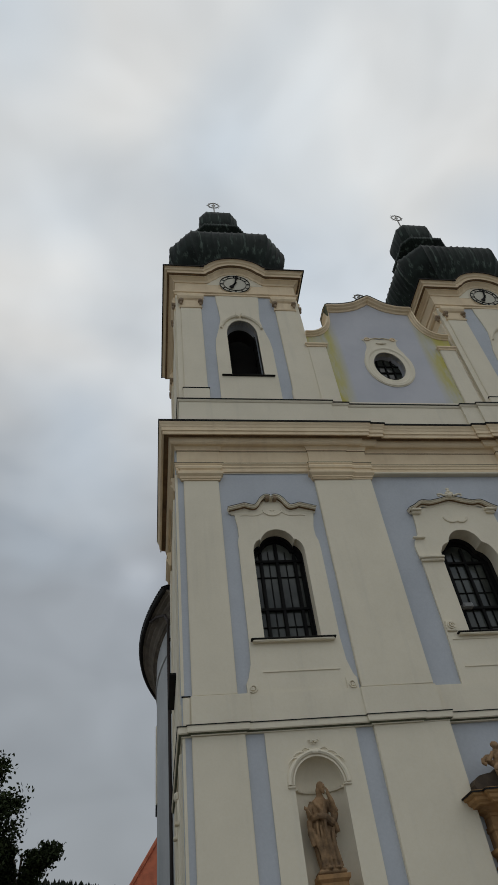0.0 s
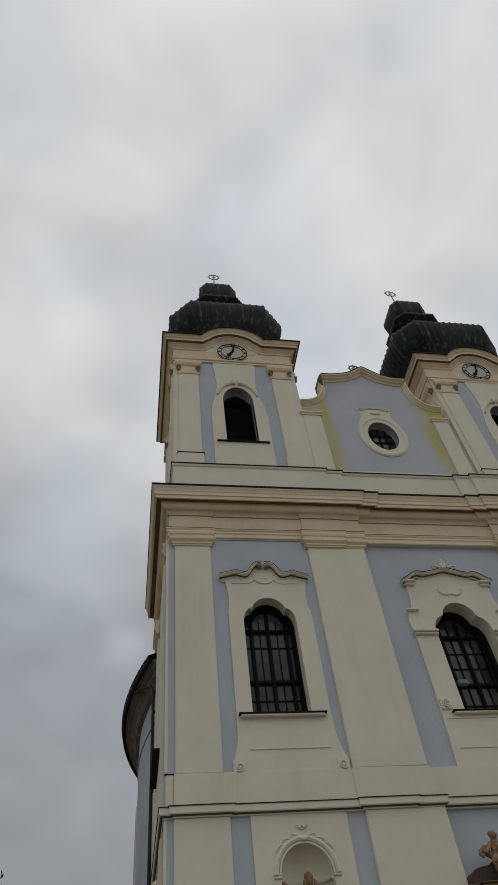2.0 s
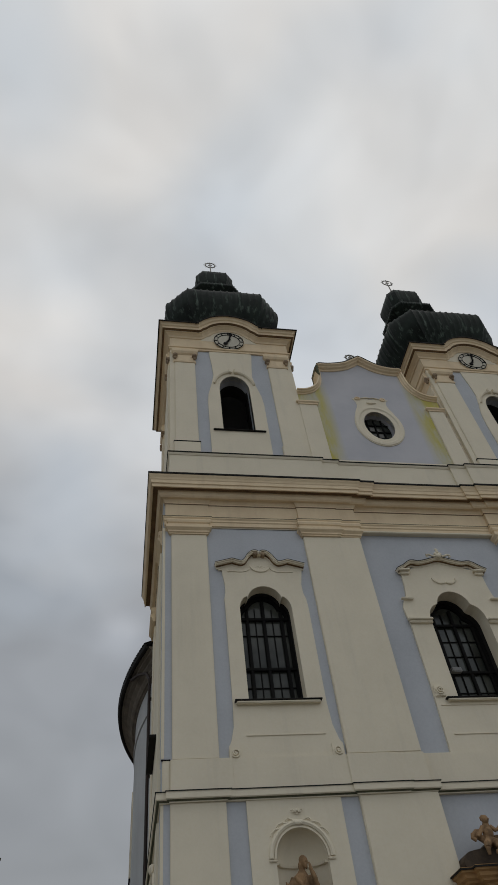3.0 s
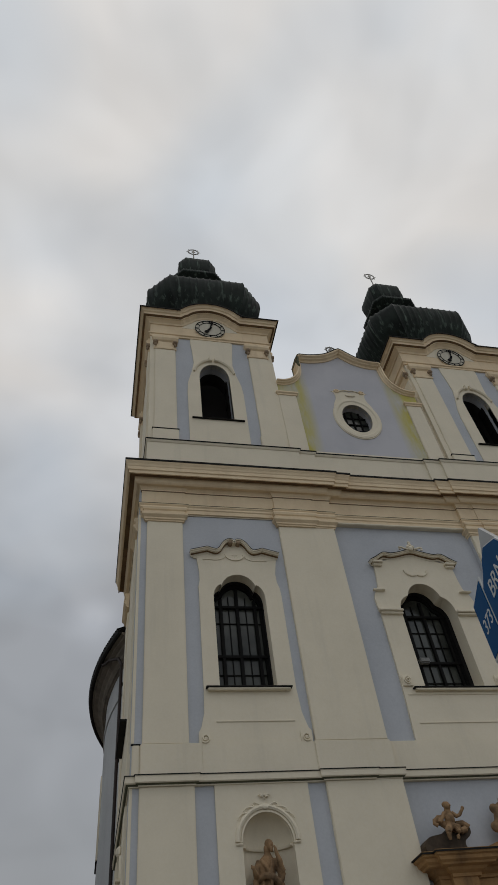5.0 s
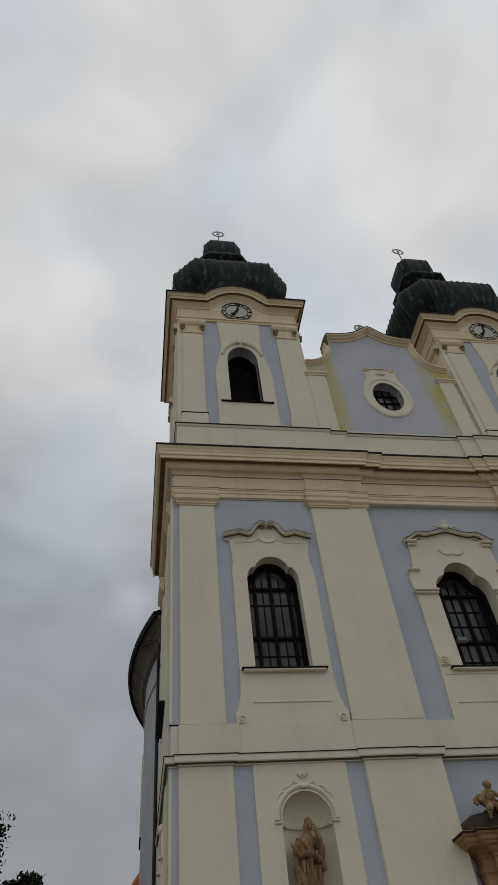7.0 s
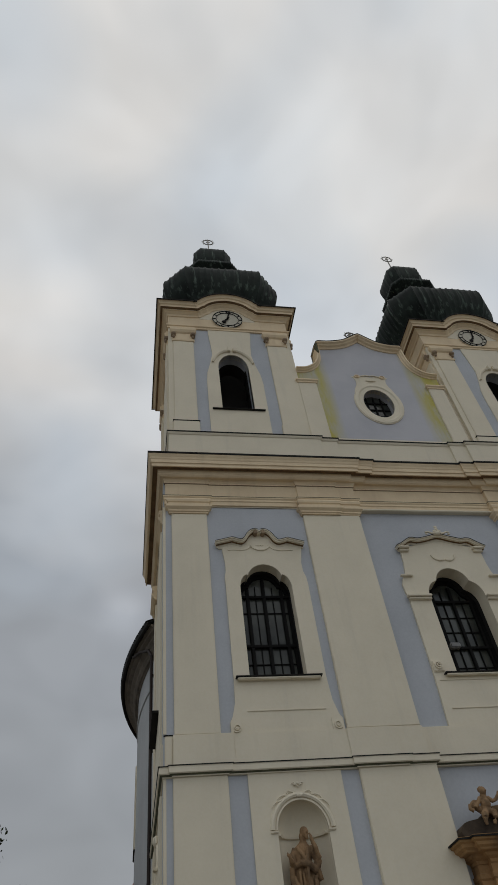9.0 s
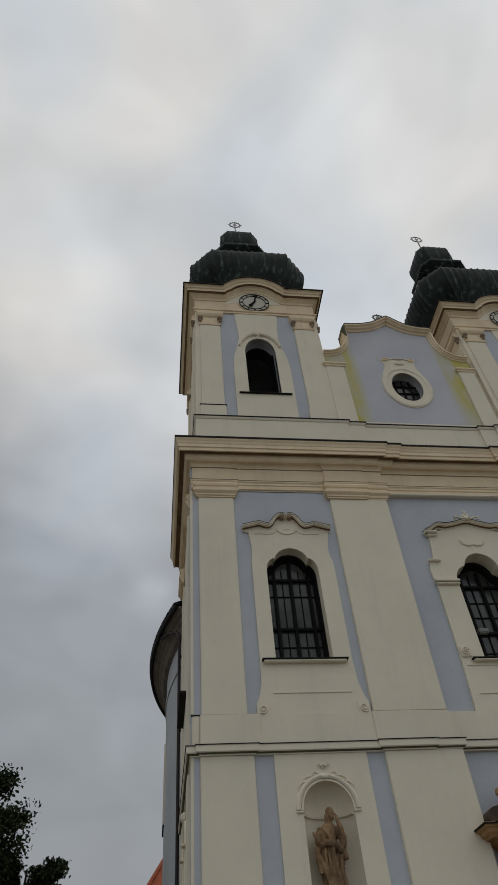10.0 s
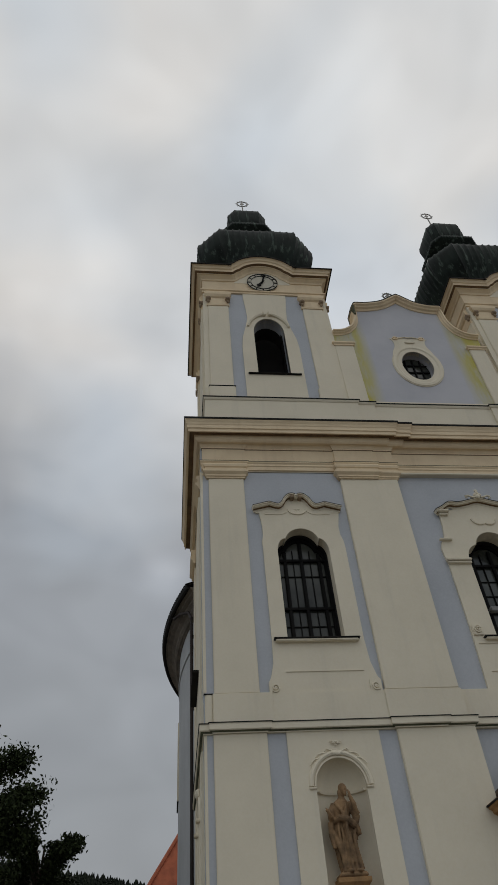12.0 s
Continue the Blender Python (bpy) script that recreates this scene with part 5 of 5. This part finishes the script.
for a, b in zip(eave_path, eave_path[1:]):
    way = Vector((b[0] - a[0], b[1] - a[1], 0))
    out = Vector((way.y, -way.x, 0)).normalized()
    for q in (0.02, 0.52):
        p, e = Vector((*a, 0)) + way * q, Vector((*a, 0)) + way * (q + 0.44)
        k = len(verts)
        for base, lift in ((p, 0.0), ((p + e) / 2, 0.05), (e, 0.0)):
            verts += [base + out * 0.74 + Vector((0, 0, 17.20 + lift)), base + out * 0.1 + Vector((0, 0, 17.56 + lift)), base + out * 0.74 + Vector((0, 0, 17.17 + lift))]
        faces += [(k, k + 3, k + 4, k + 1), (k + 3, k + 6, k + 7, k + 4), (k, k + 2, k + 5, k + 3), (k + 3, k + 5, k + 8, k + 6)]
me = bpy.data.meshes.new("eaves_tiles")
me.from_pydata(verts, [], faces)
me.materials.append(SHEET)
ob = new("eaves_tiles", me)
ob.parent = nave
tagged(ob, "dark row of roof tiles over the gutter", kind="stuff")
bm = bmesh.new()
tube(bm, [(-0.96, 9.3, 17.0), (-0.94, 9.2, 16.85), (-0.66, 8.5, 16.7), (-0.32, 7.75, 16.35), (-0.2, 7.4, 15.9), (-0.2, 7.35, 15.6), (-0.2, 7.35, 0.0)], 0.065, seg=10)
part("downpipe", bm, RUST, nave, "brown painted downpipe")
for z in (3, 6, 9, 12, 15):
    part("pipe_bracket", block(-0.24, 0.4, 7.3, 7.5, z, z + 0.05, bevel=0), SHEET, nave)
wx = 0.52 + bow(1.16, 13.0)
part("side_sill", block(wx - 0.06, wx + 0.3, 12.2, 13.8, 10.1, 10.15), SHEET, nave)
arch = [(-0.72, 10.16), (0.72, 10.16), (0.72, 12.6)] + arc(0, 12.6, 0.72, 0.8, 4, 176, 14) + [(-0.72, 12.6)]
rim = [(-0.9, 10.14), (0.9, 10.14), (0.9, 12.6)] + arc(0, 12.6, 0.9, 1.0, 4, 176, 14) + [(-0.9, 12.6)]
for nm, shape, holes, d0, d1, mt, lb in (("side_surround", rim, [arch], -0.05, 0.25, CREAM, "cream plaster surround"), ("side_window", arch, [], 0.02, 0.25, GLASS, "arched dark window in the curved wall")):
    bm = slab(shape, d0, d1, holes)
    bmesh.ops.transform(bm, matrix=pose(wx, 13.0, 0, 0, 0, -90), verts=bm.verts)
    part(nm, bm, mt, nave, lb)

# side of the front block: cornice return, sill and hood
part("window_sill", block(-0.32, 0.0, 1.9, 4.6, 10.95, 11.03, bevel=0.01), SHEET, church, "dark sheet metal sill on the side wall")
part("side_surround", block(-0.11, 0.0, 1.75, 4.75, 9.4, 15.6, bevel=0.02), CREAM, church)
for y0, y1 in ((0.75, 1.7), (5.4, 6.9)):
    part("pilaster", block(-0.12, 0.0, y0, y1, 9.34, 17.1, bevel=0.02), CREAM, church)
    part("pilaster", block(-0.12, 0.0, y0, y1, 0.0, 8.2, bevel=0.02), CREAM, church)
part("plinth", block(-0.14, 0.0, 0.302, 6.95, 8.45, 9.34, bevel=0.02), CREAM, church)
bm = bmesh.new()
sweep(bm, [(-0.12, 6.9), (-0.12, 5.4)], CAP)
part("capital", bm, TRIM, church)

bm = bmesh.new()
ribbon(bm, [(-0.72, 4.4), (-0.72, 7.0)] + arc(0, 7.0, 0.72, 0.74, 180, 0, 20)[1:] + [(0.72, 4.4)], [(0.0, 0.0), (0.05, 0.0), (0.08, 0.05), (0.05, 0.1), (0.0, 0.13)], 0.0)
for k in (-1, 1):
    a, b = sorted((k * 0.66, k * 0.92))
    box(bm, a, b, -0.16, 0.02, 6.92, 7.0, bevel=0.015)
    tube(bm, [(k * x, -0.06, z) for x, z in ((0.08, 7.76), (0.24, 7.9), (0.4, 7.84), (0.52, 7.66))], 0.06, 0.03, 7)
ball(bm, (0, -0.08, 7.86), 0.12, 1.1, 0.7, 1.1)
bmesh.ops.transform(bm, matrix=pose(-0.06, 3.3, 0, 0, 0, -90), verts=bm.verts)
part("niche_moulding", bm, CREAM, church, "arched plaster moulding with a carved crest on the side wall")

# ---- distance: hill, woods, neighbouring house ----
def slope_height(x, y):
    rise = max(0.0, min(1.0, (y - 180) / 210))
    crest = 68.5 - 0.22 * max(-260, min(x, 120)) + 3 * noise.noise((x * 0.02, y * 0.02, 0))
    return crest * rise * rise * (3 - 2 * rise) - 2


bm = bmesh.new()
for i in range(41):
    for j in range(15):
        x, y = -480 + i * 18, 170 + j * 22
        bm.verts.new((x, y, slope_height(x, y)))
bm.verts.ensure_lookup_table()
for i in range(40):
    for j in range(14):
        bm.faces.new([bm.verts[a] for a in (i * 15 + j, (i + 1) * 15 + j, (i + 1) * 15 + j + 1, i * 15 + j + 1)])
tagged(part("hill", bm, HILL, smooth=True), "dark wooded hillside behind the church", "hill", kind="structure")
rnd = random.Random(5)
verts, faces = [], []
for q in range(3600):
    x, y = rnd.uniform(-230, 70), rnd.uniform(300, 420)
    h, w, z = rnd.uniform(2.6, 4.6), rnd.uniform(1.4, 2.4), slope_height(x, y) - 0.5
    for tier in range(3):
        zz, ww, k = z + h * tier * 0.28, w * (1 - 0.28 * tier), len(verts)
        verts += [(x + ww * rnd.uniform(0.7, 1.2) * math.cos(a), y + ww * math.sin(a), zz + rnd.uniform(-0.4, 0.4)) for a in np.linspace(0, math.tau, 7)[:-1]] + [(x, y, zz + h * 0.45)]
        faces += [(k + a, k + (a + 1) % 6, k + 6) for a in range(6)]
me = bpy.data.meshes.new("woods")
me.from_pydata(verts, [], faces)
me.materials.append(NEEDLE)
tagged(new("woods", me), "dark conifer wood on the hill crest", "woods", kind="stuff")

house = thing("house", "neighbouring house with a steep red tiled hip roof", "house")
part("house_wall", block(-2.1, 9.5, 32.5, 41.5, 0, 10.4, bevel=0), SIDE, house)
bm = bmesh.new()
v = [bm.verts.new(q) for q in ((-2.6, 32, 10.3), (10, 32, 10.3), (10, 42, 10.3), (-2.6, 42, 10.3), (2.2, 37, 18.4), (5.4, 37, 18.4))]
for f in ((0, 1, 5, 4), (1, 2, 5), (2, 3, 4, 5), (3, 0, 4), (3, 2, 1, 0)):
    bm.faces.new([v[q] for q in f])
part("house_roof", bm, TILE, house, "red clay tile roof")
bm = bmesh.new()
tube(bm, [(-2.6, 32, 10.36), (2.2, 37, 18.48)], 0.13, seg=6)
part("ridge_tiles", bm, TILE, house)
part("roof_gutter", block(-2.75, 10.1, 31.85, 32.0, 10.2, 10.32), SHEET, house)


# ---- trees ----
def leafy_tree(at, h, spread, seed, leaves, label, leaf=0.115, low=0.2):
    rnd = random.Random(seed)
    t = thing("tree", label, "tree", at=at)
    bm = bmesh.new()
    tube(bm, [(0, 0, 0), (0.1, 0, h * 0.2), (-0.05, 0.1, h * 0.5), (0.1, 0, h * 0.92)], h * 0.025, 0.04, 9)
    tips = []
    for i in range(40):
        z = h * rnd.uniform(low, 0.92)
        a = rnd.uniform(0, math.tau)
        r = spread * math.sqrt(max(0.08, 1 - ((z / h - 0.55) / 0.5) ** 2)) * rnd.uniform(0.7, 1.12)
        p0, p2 = Vector((0, 0, z * 0.85)), Vector((r * math.cos(a), r * math.sin(a), z + r * 0.25))
        p1 = p0.lerp(p2, 0.5) + Vector((rnd.uniform(-.3, .3), rnd.uniform(-.3, .3), 0.3))
        tube(bm, [p0, p1, p2], 0.09, 0.02, 6)
        for f in (0.45, 0.65, 0.8, 0.95, 1.05):
            tips.append((p0.lerp(p2, f), r))
            q = p1.lerp(p2, f) + Vector((rnd.uniform(-1, 1), rnd.uniform(-1, 1), rnd.uniform(-.5, .9))) * spread * 0.16
            tube(bm, [p1.lerp(p2, f), q], 0.025, 0.008, 4)
            tips.append((q, r))
    part("trunk", bm, BARK, t)
    verts, faces = [], []
    for _ in range(leaves):
        c, r = rnd.choice(tips)
        g = Vector((rnd.gauss(0, 1), rnd.gauss(0, 1), rnd.gauss(0, 0.8))) * spread * 0.09
        p = c + g
        n = Vector((rnd.gauss(0, 1), rnd.gauss(0, 1), rnd.gauss(0.3, 1))).normalized()
        u = n.orthogonal().normalized()
        u.rotate(Matrix.Rotation(rnd.uniform(0, 6.28), 3, n))
        v = n.cross(u)
        s = leaf * rnd.uniform(0.7, 1.3)
        k = len(verts)
        verts += [p - u * s, p + v * s * 0.55 + n * s * 0.15, p + u * s, p - v * s * 0.55 + n * s * 0.15]
        faces.append((k, k + 1, k + 2, k + 3))
    me = bpy.data.meshes.new("crown")
    me.from_pydata(verts, [], faces)
    me.materials.append(LEAF)
    ob = new("crown", me)
    ob.parent = t
    return t


leafy_tree((-9.6, 9.5, 0), 12.6, 3.1, 11, 78000, "broad dark green deciduous tree", leaf=0.085)
leafy_tree((-6.15, 13.5, 0), 9.9, 1.6, 23, 34000, "smaller dark green tree with sparse top", leaf=0.085, low=0.12)
leafy_tree((-7.3, 12.6, 0), 8.6, 2.4, 31, 50000, "dense low dark green tree", low=0.1)


# ---- road sign ----
SIGN_AT, SIGN_WAY = Vector((0.645, -15.528, 0.26)), Vector((-0.248, -0.969, 0))
sign = thing("road_sign", "blue road direction sign with white lettering", "road sign")
turn = Matrix(((SIGN_WAY.x, -SIGN_WAY.y, 0, SIGN_AT.x), (SIGN_WAY.y, SIGN_WAY.x, 0, SIGN_AT.y), (0, 0, 1, SIGN_AT.z), (0, 0, 0, 1)))


def board(name, outline, y0, y1, material, label=""):
    bm = slab(outline, y0, y1)
    bmesh.ops.transform(bm, matrix=turn, verts=bm.verts)
    return part(name, bm, material, sign, label)


def lettering(text, x, z, size, y):
    c = bpy.data.curves.new("lettering", "FONT")
    c.body, c.size, c.extrude = text, size, 0.001
    ob = new("lettering", c)
    me = bpy.data.meshes.new_from_object(ob)
    bpy.data.objects.remove(ob)
    ob = new("lettering", me)
    me.materials.append(SIGNWHITE)
    ob.parent = sign
    ob.matrix_basis = turn @ pose(x, y, z, 90)
    return tagged(ob, "white lettering")


board("backing_board", [(0.2, 2.45), (0.9, 2.45), (0.9, 2.6), (0.49, 3.09), (0.371, 3.243), (0.24, 3.10)], 0.004, 0.02, ZINC, "grey metal backing plate")
board("sign_border", [(0.012, 2.835), (0.19, 2.835), (0.19, 3.13), (0.012, 3.10)], -0.004, 0.002, SIGNWHITE, "white reflective border")
board("sign_panel", [(0.022, 2.847), (0.180, 2.847), (0.180, 3.115), (0.022, 3.088)], -0.008, -0.005, SIGNBLUE)
board("sign_border", [(0.192, 2.5), (0.9, 2.5), (0.9, 2.6), (0.482, 3.104), (0.36, 3.158), (0.30, 3.14), (0.254, 3.10), (0.192, 3.07)], -0.004, 0.002, SIGNWHITE, "white reflective border")
board("sign_panel", [(0.2, 2.512), (0.89, 2.512), (0.89, 2.6), (0.480, 3.098), (0.36, 3.150), (0.30, 3.132), (0.258, 3.094), (0.2, 3.062)], -0.008, -0.005, SIGNBLUE)
lettering("373", 0.052, 2.935, 0.085, -0.009)
lettering("BRNO", 0.258, 2.975, 0.102, -0.009)
bm = bmesh.new()
tube(bm, [(0.62, 0.07, -0.26), (0.62, 0.07, 2.9)], 0.035, seg=12)
bmesh.ops.transform(bm, matrix=turn, verts=bm.verts)
part("pole", bm, ZINC, sign, "galvanised steel pole")
